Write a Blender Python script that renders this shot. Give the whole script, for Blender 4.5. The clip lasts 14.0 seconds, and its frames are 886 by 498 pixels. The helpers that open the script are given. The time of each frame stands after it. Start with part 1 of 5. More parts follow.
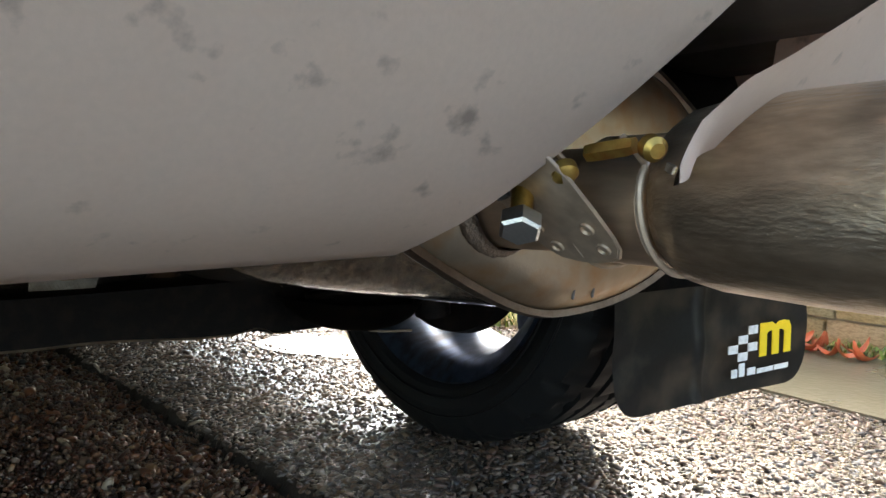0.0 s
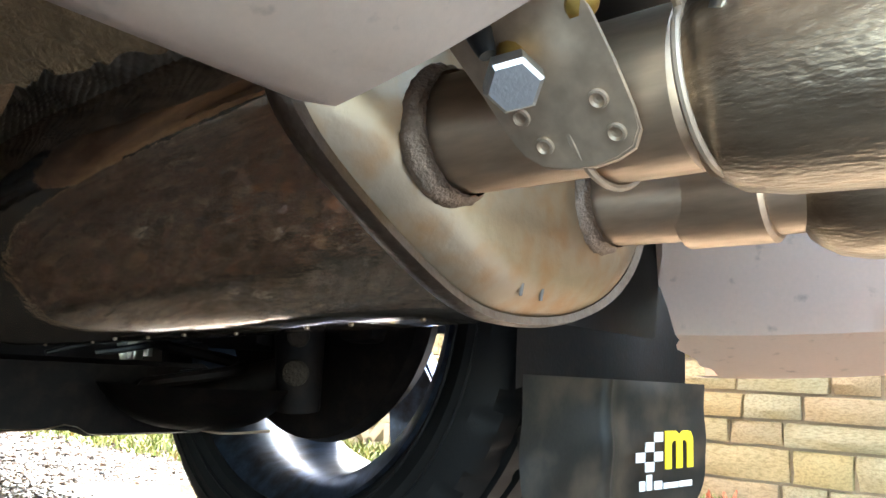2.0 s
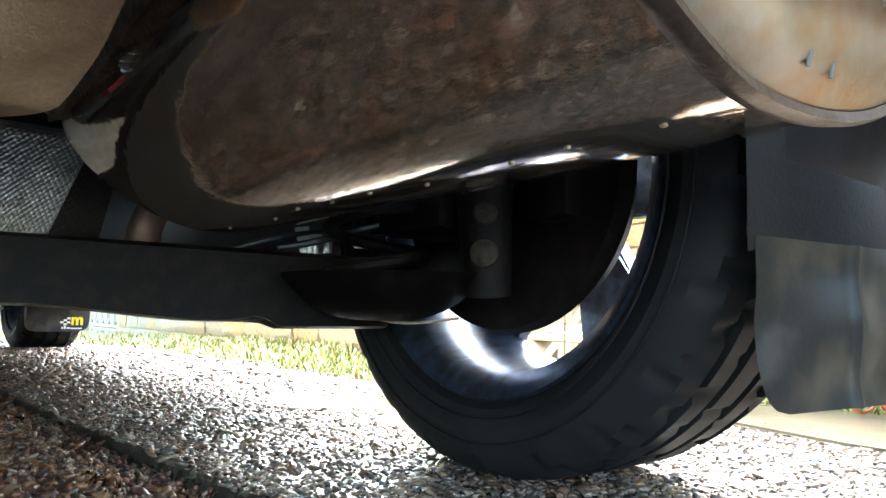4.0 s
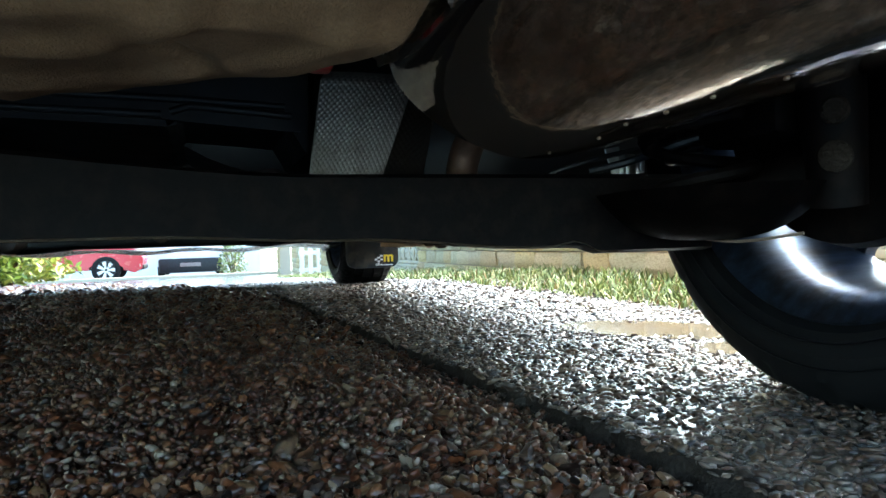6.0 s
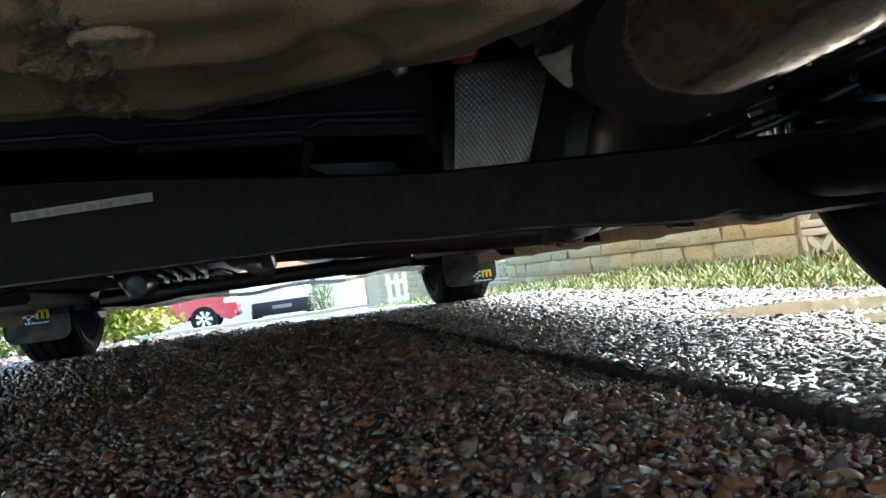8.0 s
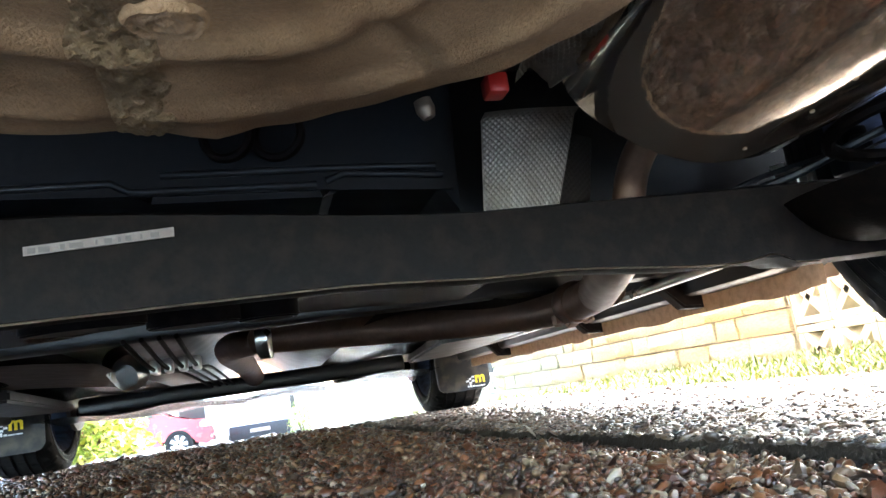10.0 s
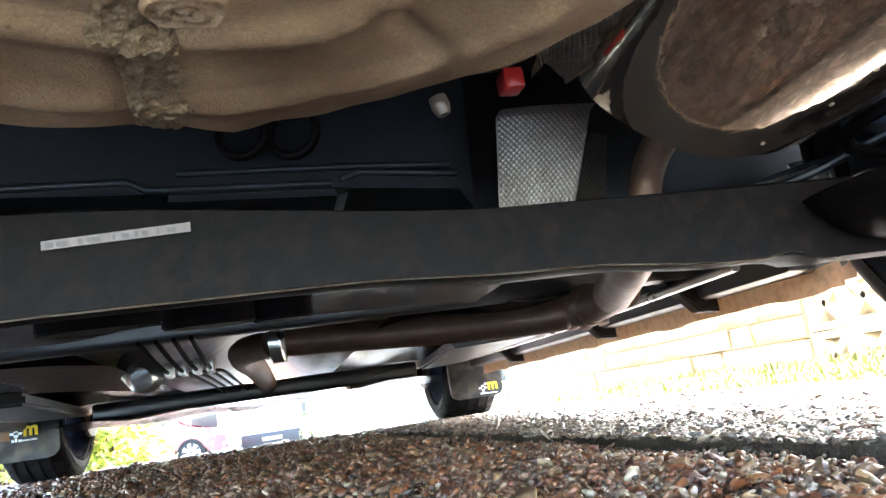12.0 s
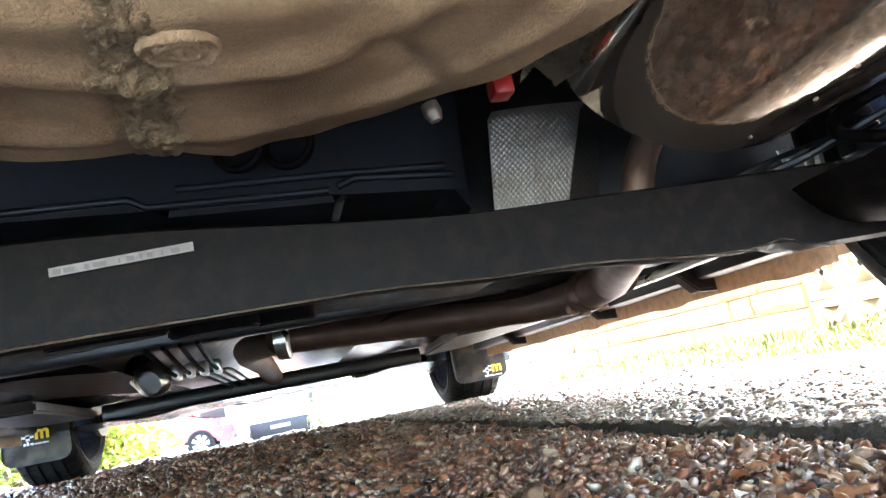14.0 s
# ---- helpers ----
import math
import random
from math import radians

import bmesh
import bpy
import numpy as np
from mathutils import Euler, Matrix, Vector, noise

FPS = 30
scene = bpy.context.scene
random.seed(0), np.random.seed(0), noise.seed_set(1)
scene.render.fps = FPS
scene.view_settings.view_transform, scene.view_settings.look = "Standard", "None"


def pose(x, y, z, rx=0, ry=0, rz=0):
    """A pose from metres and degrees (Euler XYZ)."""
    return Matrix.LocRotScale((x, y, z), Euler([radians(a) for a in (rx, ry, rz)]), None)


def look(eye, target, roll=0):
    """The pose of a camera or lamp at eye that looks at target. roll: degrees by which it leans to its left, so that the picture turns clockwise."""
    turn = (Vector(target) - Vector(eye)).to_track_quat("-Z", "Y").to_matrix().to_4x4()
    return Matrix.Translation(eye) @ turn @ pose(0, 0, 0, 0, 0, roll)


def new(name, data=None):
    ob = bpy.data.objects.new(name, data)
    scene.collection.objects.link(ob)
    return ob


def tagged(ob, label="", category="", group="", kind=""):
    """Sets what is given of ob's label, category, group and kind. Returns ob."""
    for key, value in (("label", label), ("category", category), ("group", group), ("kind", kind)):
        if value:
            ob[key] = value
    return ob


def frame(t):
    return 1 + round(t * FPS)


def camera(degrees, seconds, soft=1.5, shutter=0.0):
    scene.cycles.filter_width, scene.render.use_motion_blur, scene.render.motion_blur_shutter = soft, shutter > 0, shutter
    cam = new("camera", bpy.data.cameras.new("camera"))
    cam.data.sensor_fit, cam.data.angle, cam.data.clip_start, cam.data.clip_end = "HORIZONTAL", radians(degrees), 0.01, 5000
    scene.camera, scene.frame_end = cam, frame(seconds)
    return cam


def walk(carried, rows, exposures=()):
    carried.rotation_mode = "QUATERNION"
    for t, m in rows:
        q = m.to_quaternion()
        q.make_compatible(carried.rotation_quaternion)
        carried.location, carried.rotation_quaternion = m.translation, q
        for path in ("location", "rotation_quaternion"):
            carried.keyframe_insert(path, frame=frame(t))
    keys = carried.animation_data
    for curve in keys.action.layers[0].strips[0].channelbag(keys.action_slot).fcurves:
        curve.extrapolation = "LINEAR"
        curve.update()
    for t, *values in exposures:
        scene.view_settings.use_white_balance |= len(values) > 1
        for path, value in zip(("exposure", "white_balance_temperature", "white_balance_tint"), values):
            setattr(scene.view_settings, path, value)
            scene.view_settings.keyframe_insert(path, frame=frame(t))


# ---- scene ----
cam = camera(61.0, 14.0)
PATH = [
    (0, (0.0874, -0.7299, 0.317), (1.3311, 0.8265, 0.1408), -0.02),
    (0.5, (0.1008, -0.6988, 0.2899), (1.4847, 0.7409, 0.1788), 1.92),
    (1, (0.0942, -0.6794, 0.2554), (1.5242, 0.7187, 0.2314), 0.97),
    (1.5, (0.1112, -0.6515, 0.2318), (1.5962, 0.6761, 0.411), 0.7),
    (2, (0.1303, -0.6265, 0.2061), (1.646, 0.634, 0.5432), 2.69),
    (2.5, (0.1173, -0.6059, 0.1685), (1.6418, 0.6416, 0.5143), 1.34),
    (2.7, (0.118, -0.5964, 0.156), (1.6437, 0.6513, 0.4956), 1.3),
    (4.8, (0.185, -0.533, 0.16), (1.175, 1.205, 0.171), -0.7),
    (5, (0.179, -0.529, 0.161), (1.129, 1.231, 0.146), -1.2),
    (5.5, (0.16, -0.525, 0.159), (0.952, 1.311, 0.234), -0.2),
    (6, (0.143, -0.519, 0.152), (0.749, 1.386, 0.131), -1.7),
    (6.5, (0.133, -0.511, 0.151), (0.698, 1.407, 0.113), -4.0),
    (7, (0.121, -0.511, 0.149), (0.618, 1.425, 0.077), -6.2),
    (7.5, (0.104, -0.504, 0.146), (0.562, 1.442, 0.098), -7.9),
    (8, (0.086, -0.486, 0.132), (0.493, 1.471, 0.185), -7.8),
    (8.5, (0.066, -0.469, 0.114), (0.52, 1.471, 0.287), -9.2),
    (8.7, (0.06, -0.461, 0.11), (0.525, 1.471, 0.339), -9.2),
    (10.8, (0.046, -0.443, 0.073), (0.536, 1.461, 0.442), -8.5),
    (11, (0.045, -0.442, 0.073), (0.544, 1.46, 0.44), -8.9),
    (11.5, (0.044, -0.44, 0.073), (0.53, 1.463, 0.449), -8.9),
    (12, (0.045, -0.441, 0.073), (0.509, 1.465, 0.46), -8.5),
    (12.5, (0.041, -0.442, 0.076), (0.543, 1.457, 0.454), -9.0),
    (13, (0.045, -0.44, 0.073), (0.534, 1.457, 0.474), -9.1),
    (13.5, (0.045, -0.441, 0.072), (0.526, 1.457, 0.479), -9.0),
    (14, (0.045, -0.456, 0.089), (0.506, 1.461, 0.425), -11.1),
]
EXPOSURES = [(0, 2.75, 7300, 6), (0.5, 3.1, 7200, 5), (1.5, 3.7, 7150, 4), (2.7, 4.52, 6900, 2), (4.8, 3.95, 6250, 0), (5.5, 3.38, 6050, -5), (6.5, 3.0, 6000, -6), (7.5, 3.0, 6050, -5), (8.7, 3.4, 6400, -1), (10.8, 5.5, 6700, 9), (13.5, 5.55, 6700, 9), (14, 5.45, 6700, 9)]
walk(cam, [(t, look(eye, target, roll)) for t, eye, target, roll in PATH], EXPOSURES)

# ---- light ----
world = bpy.data.worlds.new("overcast_sky")
scene.world = world
world.use_nodes = True
wn = world.node_tree
sky = wn.nodes.new("ShaderNodeTexSky")
sky.sky_type, sky.sun_disc = "NISHITA", False
sky.sun_elevation, sky.sun_rotation = radians(45), radians(56)
sky.air_density, sky.dust_density, sky.ozone_density = 1.0, 2.5, 1.1
wn.links.new(sky.outputs[0], wn.nodes["Background"].inputs[0])
wn.nodes["Background"].inputs[1].default_value = 0.15
sun = new("sun", bpy.data.lights.new("sun", "SUN"))
sun.data.energy, sun.data.angle, sun.data.color = 1.5, radians(60), (1.0, 0.97, 0.93)
sun.matrix_world = look((4.5, 3.0, 5.5), (0, 0, 0))

# ---- materials ----
def material(name, base, rough=0.5, metal=0.0, var=0.25, scale=40.0, dirt=None, dirt_amount=0.4, dirt_scale=6.0,
             bump=0.1, bump_scale=120.0, bump_distance=0.001, coat=0.0, rough_var=0.12, dirt_from=0.45, dirt_to=0.7, grain=4.0, stretch=(1, 1, 1), spec=0.5):
    """Two scales of variation: fine grain and large stains, with a grain bump."""
    m = bpy.data.materials.new(name)
    m.use_nodes = True
    t = m.node_tree
    n, l = t.nodes, t.links
    p = n["Principled BSDF"]
    p.inputs["Metallic"].default_value = metal
    p.inputs["Specular IOR Level"].default_value = spec
    if coat:
        p.inputs["Coat Weight"].default_value, p.inputs["Coat Roughness"].default_value = coat, 0.13
    co = n.new("ShaderNodeTexCoord")
    mp = n.new("ShaderNodeMapping")
    mp.inputs["Scale"].default_value = stretch
    l.new(co.outputs["Object"], mp.inputs[0])

    def tex(s, detail=5.0):
        k = n.new("ShaderNodeTexNoise")
        k.inputs["Scale"].default_value, k.inputs["Detail"].default_value = s, detail
        l.new(mp.outputs[0], k.inputs["Vector"])
        return k

    fine, big = tex(scale * grain), tex(dirt_scale * (grain + 1) / 2, 7.0)
    mix = n.new("ShaderNodeMix")
    mix.data_type = "RGBA"
    mix.inputs[6].default_value = (*[c * (1 - var) for c in base], 1)
    mix.inputs[7].default_value = (*[min(1, c * (1 + var)) for c in base], 1)
    l.new(fine.outputs["Fac"], mix.inputs[0])
    col = mix.outputs[2]
    if dirt:
        ramp = n.new("ShaderNodeMapRange")
        ramp.inputs[1].default_value, ramp.inputs[2].default_value = dirt_from, dirt_to
        ramp.inputs[4].default_value = dirt_amount
        l.new(big.outputs["Fac"], ramp.inputs[0])
        m2 = n.new("ShaderNodeMix")
        m2.data_type = "RGBA"
        m2.inputs[7].default_value = (*dirt, 1)
        l.new(ramp.outputs[0], m2.inputs[0])
        l.new(col, m2.inputs[6])
        col = m2.outputs[2]
    l.new(col, p.inputs["Base Color"])
    rr = n.new("ShaderNodeMapRange")
    rr.inputs[3].default_value, rr.inputs[4].default_value = max(0.02, rough - rough_var), min(1, rough + rough_var)
    l.new(big.outputs["Fac"], rr.inputs[0])
    l.new(rr.outputs[0], p.inputs["Roughness"])
    if bump:
        b = n.new("ShaderNodeBump")
        b.inputs["Strength"].default_value, b.inputs["Distance"].default_value = bump, bump_distance
        l.new(tex(bump_scale * (grain + 1) / 2, 4.0).outputs["Fac"], b.inputs["Height"])
        l.new(b.outputs[0], p.inputs["Normal"])
    return m


def stone_material(name, stops, rough, coat=0.0, relief=0.25, relief_scale=300, relief_depth=0.0006):
    """Pebbles: a colour of its own for each stone, with grain on it."""
    m = material(name, (0.3, 0.2, 0.15), rough, bump=relief, bump_scale=relief_scale, bump_distance=relief_depth, coat=coat)
    t = m.node_tree
    n, l = t.nodes, t.links
    g = n.new("ShaderNodeNewGeometry")
    r = n.new("ShaderNodeValToRGB")
    els = r.color_ramp.elements
    while len(els) < len(stops):
        els.new(0.5)
    for e, (at, c) in zip(els, stops):
        e.position, e.color = at, (*c, 1)
    l.new(g.outputs["Random Per Island"], r.inputs[0])
    k = n.new("ShaderNodeTexNoise")
    k.inputs["Scale"].default_value, k.inputs["Detail"].default_value = 160, 5
    mul = n.new("ShaderNodeMix")
    mul.data_type, mul.blend_type = "RGBA", "MULTIPLY"
    mul.inputs[0].default_value = 0.7
    l.new(r.outputs[0], mul.inputs[6])
    gray = n.new("ShaderNodeMapRange")
    gray.inputs[3].default_value, gray.inputs[4].default_value = 0.5, 1.4
    l.new(k.outputs["Fac"], gray.inputs[0])
    l.new(gray.outputs[0], mul.inputs[7])
    l.new(mul.outputs[2], n["Principled BSDF"].inputs["Base Color"])
    return m


def tint_by_object(m, tints):
    """Each object on this material takes one of the tints."""
    t = m.node_tree
    n, l = t.nodes, t.links
    info = n.new("ShaderNodeObjectInfo")
    mix = n.new("ShaderNodeValToRGB")
    els = mix.color_ramp.elements
    while len(els) < len(tints):
        els.new(0.5)
    for k, c in enumerate(tints):
        els[k].position, els[k].color = k / (len(tints) - 1), (*c, 1)
    l.new(info.outputs["Random"], mix.inputs[0])
    p = n["Principled BSDF"]
    old = p.inputs["Base Color"].links[0].from_socket
    mul = n.new("ShaderNodeMix")
    mul.data_type, mul.blend_type = "RGBA", "MULTIPLY"
    mul.inputs[0].default_value = 1.0
    l.new(old, mul.inputs[6])
    l.new(mix.outputs[0], mul.inputs[7])
    l.new(mul.outputs[2], p.inputs["Base Color"])
    return m


PAINT = material("cream_bumper_paint", (0.7, 0.555, 0.465), 0.42, var=0.06, scale=90, dirt=(0.17, 0.125, 0.1), dirt_amount=0.65, dirt_scale=24, dirt_from=0.62, dirt_to=0.76, bump=0.05, bump_scale=260)
UNDERSEAL = material("tan_underseal", (0.35, 0.216, 0.112), 0.65, var=0.35, scale=90, dirt=(0.13, 0.066, 0.028), dirt_amount=0.85, dirt_scale=4, dirt_from=0.42, dirt_to=0.62, bump=0.9, bump_scale=260, bump_distance=0.0015)
SEALER = material("pale_seam_sealer", (0.39, 0.265, 0.145), 0.65, var=0.3, scale=60, dirt=(0.25, 0.16, 0.085), dirt_amount=0.5, dirt_scale=60, bump=0.8, bump_scale=160, bump_distance=0.004)
MUFFLER = material("sooty_polished_steel", (0.62, 0.49, 0.38), 0.05, metal=0.93, var=0.45, scale=60, dirt=(0.44, 0.29, 0.19), dirt_amount=0.7, dirt_scale=14, bump=0.26, bump_scale=75, bump_distance=0.0006, rough_var=0.025, stretch=(1, 0.4, 1))
ENDCAP = material("heat_tinted_steel", (0.4, 0.315, 0.22), 0.42, metal=1.0, var=0.12, scale=25, dirt=(0.4, 0.24, 0.12), dirt_amount=0.85, dirt_scale=22, bump=0.25, bump_scale=45, bump_distance=0.0015)
PIPE = material("brushed_exhaust_steel", (0.6, 0.45, 0.32), 0.5, metal=1.0, var=0.3, scale=50, dirt=(0.3, 0.23, 0.16), dirt_amount=0.6, dirt_scale=18, bump=0.25, bump_scale=120, bump_distance=0.0006, stretch=(1, 0.2, 1))
TIP = material("rain_spotted_chrome", (0.46, 0.36, 0.26), 0.34, metal=0.9, var=0.5, scale=60, dirt=(0.2, 0.145, 0.1), dirt_amount=0.75, dirt_scale=20, bump=0.5, bump_scale=220, bump_distance=0.0012, rough_var=0.08, stretch=(1, 0.3, 1))
SEAM = material("dark_rolled_steel", (0.2, 0.15, 0.115), 0.45, metal=1.0, var=0.3, scale=60, dirt=(0.1, 0.06, 0.04), dirt_scale=20, bump=0.4, bump_scale=90, bump_distance=0.002)
WELD = material("rusty_weld", (0.27, 0.2, 0.15), 0.5, metal=0.8, var=0.4, scale=120, bump=0.6, bump_scale=240, bump_distance=0.002)
RUSTPIPE = material("rust_brown_pipe", (0.17, 0.1, 0.065), 0.5, metal=0.5, var=0.3, scale=50, dirt=(0.08, 0.05, 0.035), dirt_scale=12, bump=0.2, bump_scale=200)
PLATE = material("dull_bracket_steel", (0.5, 0.39, 0.29), 0.55, metal=0.7, var=0.15, scale=60, dirt=(0.25, 0.2, 0.15), dirt_amount=0.5, dirt_scale=30, bump=0.1)
ZINC = material("zinc_bolt", (0.6, 0.6, 0.58), 0.3, metal=1.0, var=0.15, scale=150, bump=0.2, bump_scale=300)
BRASS = material("yellow_passivated_zinc", (0.42, 0.27, 0.07), 0.36, metal=0.85, var=0.3, scale=90, dirt=(0.35, 0.12, 0.03), dirt_amount=0.8, dirt_scale=40, bump=0.1)
BLACKSTEEL = material("black_axle_paint", (0.0055, 0.0042, 0.004), 0.6, spec=0.10, var=0.4, scale=60, dirt=(0.016, 0.0105, 0.0085), dirt_amount=0.8, dirt_scale=24, bump=0.25, bump_scale=110, bump_distance=0.001)
BLACKPLASTIC = material("black_underbody_plastic", (0.022, 0.024, 0.027), 0.4, spec=0.22, var=0.3, scale=40, dirt=(0.016, 0.015, 0.014), dirt_amount=0.6, dirt_scale=8, bump=0.12, bump_scale=90)
WETBLACK = material("wet_black_tray", (0.02, 0.019, 0.018), 0.2, spec=0.5, var=0.3, scale=40, dirt=(0.045, 0.034, 0.026), dirt_amount=0.6, dirt_scale=5, bump=0.2, bump_scale=12, bump_distance=0.004, rough_var=0.12)
FLOORPAINT = material("dark_floor_pan", (0.012, 0.012, 0.012), 0.4, var=0.3, scale=30, dirt=(0.03, 0.026, 0.022), dirt_scale=6, bump=0.15, bump_scale=60)
MIDSHIELD = material("stained_embossed_aluminium", (0.5, 0.44, 0.37), 0.52, metal=1.0, var=0.25, scale=60, dirt=(0.16, 0.125, 0.09), dirt_amount=0.7, dirt_scale=16, bump=0.1, bump_scale=250)
ALLOYSHIELD = material("embossed_aluminium", (0.43, 0.39, 0.35), 0.5, metal=1.0, var=0.12, scale=60, dirt=(0.28, 0.24, 0.19), dirt_amount=0.6, dirt_scale=16, bump=0.1, bump_scale=250)
# darker copy of the embossed aluminium: shade put into the base colour, plus dirt
SHADESHIELD = material("shaded_dirty_aluminium", (0.1, 0.09, 0.08), 0.5, metal=0.6, var=0.2, scale=60, dirt=(0.12, 0.1, 0.08), dirt_amount=0.7, dirt_scale=12, bump=0.1, bump_scale=250)
RUBBER = material("tyre_rubber", (0.006, 0.006, 0.0065), 0.65, spec=0.22, var=0.25, scale=80, dirt=(0.014, 0.0135, 0.013), dirt_amount=0.5, dirt_scale=12, bump=0.15, bump_scale=220)
# silver rim: blue sky reflection is put into the base colour, dust over it
RIM = material("silver_alloy_sky_tint", (0.14, 0.18, 0.27), 0.33, metal=0.9, var=0.3, scale=60, dirt=(0.07, 0.065, 0.06), dirt_amount=0.75, dirt_scale=22, dirt_from=0.4, dirt_to=0.65, bump=0.25, bump_scale=80, bump_distance=0.001, stretch=(0.3, 1, 1))
DISC = material("brake_iron", (0.12, 0.11, 0.1), 0.45, metal=0.8, var=0.2, scale=60, dirt=(0.12, 0.06, 0.03), dirt_scale=20)
FLAP = material("black_mudflap", (0.017, 0.0165, 0.016), 0.36, spec=0.4, var=0.25, scale=60, dirt=(0.085, 0.066, 0.047), dirt_amount=0.85, dirt_scale=9, bump=0.08, bump_scale=140)
YELLOW = material("yellow_print", (0.8, 0.56, 0.02), 0.45, var=0.06, bump=0)
WHITE = material("white_print", (0.75, 0.75, 0.73), 0.5, var=0.06, dirt=(0.35, 0.33, 0.3), dirt_scale=60, bump=0)
LABEL = material("paper_label", (0.22, 0.18, 0.165), 0.6, var=0.08, dirt=(0.35, 0.32, 0.28), dirt_amount=0.6, dirt_scale=60, bump=0)
INK = material("faded_ink", (0.16, 0.14, 0.13), 0.6, bump=0)
REDPLASTIC = material("red_plastic", (0.45, 0.02, 0.015), 0.4, var=0.15, bump=0.05)
CARWHITE = material("white_car_paint", (0.75, 0.75, 0.74), 0.25, grain=1.0, var=0.04, bump=0, coat=0.6)
CARRED = material("red_car_paint", (0.5, 0.012, 0.035), 0.25, grain=1.0, var=0.06, bump=0, coat=0.8)
GLASS = material("dark_car_glass", (0.02, 0.025, 0.03), 0.05, var=0.1, bump=0)
HUBCAP = material("silver_hubcap", (0.6, 0.6, 0.62), 0.3, metal=0.6, var=0.08, bump=0)
LAMP = material("clear_lamp_glass", (0.7, 0.68, 0.66), 0.1, var=0.1, bump=0)
PEBBLE = stone_material("wet_brown_pebbles", [(0, (0.014, 0.01, 0.008)), (0.16, (0.072, 0.023, 0.011)), (0.34, (0.135, 0.045, 0.018)), (0.5, (0.189, 0.077, 0.032)), (0.62, (0.045, 0.029, 0.023)), (0.76, (0.216, 0.117, 0.054)), (0.88, (0.117, 0.077, 0.059)), (0.95, (0.243, 0.171, 0.108)), (1, (0.36, 0.29, 0.22))], 0.3, coat=0.16)
BOUND = stone_material("wet_bound_aggregate", [(0, (0.02, 0.018, 0.016)), (0.25, (0.09, 0.045, 0.024)), (0.45, (0.13, 0.08, 0.042)), (0.6, (0.05, 0.05, 0.055)), (0.8, (0.17, 0.12, 0.08)), (0.92, (0.16, 0.085, 0.06)), (1, (0.27, 0.23, 0.18))], 0.36, coat=0.22, relief=0.7, relief_scale=170, relief_depth=0.0012)
ASPHALT = material("wet_driveway", (0.075, 0.06, 0.045), 0.22, grain=1.0, var=0.4, scale=220, dirt=(0.05, 0.042, 0.035), dirt_amount=0.6, dirt_scale=2.5, bump=0.6, bump_scale=150, bump_distance=0.004, coat=1.0)
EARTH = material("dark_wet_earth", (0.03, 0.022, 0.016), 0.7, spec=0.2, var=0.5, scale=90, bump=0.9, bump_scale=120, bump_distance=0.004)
WATER = material("muddy_puddle", (0.17, 0.12, 0.065), 0.04, var=0.1, scale=8, bump=0.03, bump_scale=25, rough_var=0.015, coat=1.0)
SANDSTONE = tint_by_object(material("buff_walling_stone", (0.58, 0.53, 0.37), 0.85, var=0.4, scale=40, grain=1.0, dirt=(0.27, 0.22, 0.13), dirt_amount=0.6, dirt_scale=14, bump=1.0, bump_scale=60, bump_distance=0.009), [(0.88, 0.74, 0.58), (1.0, 0.86, 0.62), (1.0, 0.96, 0.85), (0.82, 0.85, 0.78), (1.0, 0.8, 0.66), (1.0, 0.92, 0.62)])
MORTAR = material("grey_mortar", (0.4, 0.34, 0.25), 0.9, var=0.2, scale=60, bump=0.4, bump_scale=150, bump_distance=0.003)
CONCRETE = material("pale_concrete", (0.4, 0.36, 0.27), 0.75, grain=1.0, var=0.15, scale=50, dirt=(0.3, 0.28, 0.17), dirt_amount=0.5, dirt_scale=5, bump=0.3, bump_scale=90, bump_distance=0.002)
GRASS = stone_material("grass_blades", [(0, (0.08, 0.12, 0.025)), (0.4, (0.17, 0.23, 0.045)), (0.72, (0.27, 0.32, 0.08)), (0.9, (0.38, 0.32, 0.13)), (1, (0.36, 0.2, 0.09))], 0.5)
SOIL = material("verge_soil", (0.09, 0.07, 0.035), 0.8, grain=1.0, var=0.4, scale=60, bump=0.6, bump_scale=60, bump_distance=0.01)
LEAF = stone_material("variegated_leaves", [(0, (0.1, 0.15, 0.02)), (0.5, (0.25, 0.3, 0.03)), (0.8, (0.5, 0.48, 0.06)), (1, (0.6, 0.58, 0.2))], 0.45)
WETSLAB = material("wet_worn_concrete", (0.13, 0.12, 0.085), 0.3, var=0.25, scale=40, grain=1.0, dirt=(0.07, 0.065, 0.04), dirt_amount=0.7, dirt_scale=5, bump=0.4, bump_scale=110, bump_distance=0.003, coat=0.3)
LEAFRED = material("red_brown_leaf", (0.42, 0.1, 0.04), 0.5, var=0.3, scale=60, bump=0.2)
BARK = material("bark", (0.12, 0.08, 0.05), 0.85, grain=1.0, bump=0.5, bump_scale=60, bump_distance=0.004)
RENDER = material("pale_house_render", (0.75, 0.73, 0.68), 0.8, grain=1.0, var=0.06, dirt=(0.5, 0.47, 0.42), dirt_amount=0.3, dirt_scale=1.5, bump=0.2)
TILE = material("brown_roof_tiles", (0.16, 0.09, 0.06), 0.8, grain=1.0, bump=0.4, bump_scale=15, bump_distance=0.02)

# ---- building helpers ----
def part(name, bm, mat, parent=None, label="", smooth=40):
    bmesh.ops.recalc_face_normals(bm, faces=bm.faces)
    me = bpy.data.meshes.new(name)
    bm.to_mesh(me)
    bm.free()
    return finish(name, me, mat, parent, label, smooth)


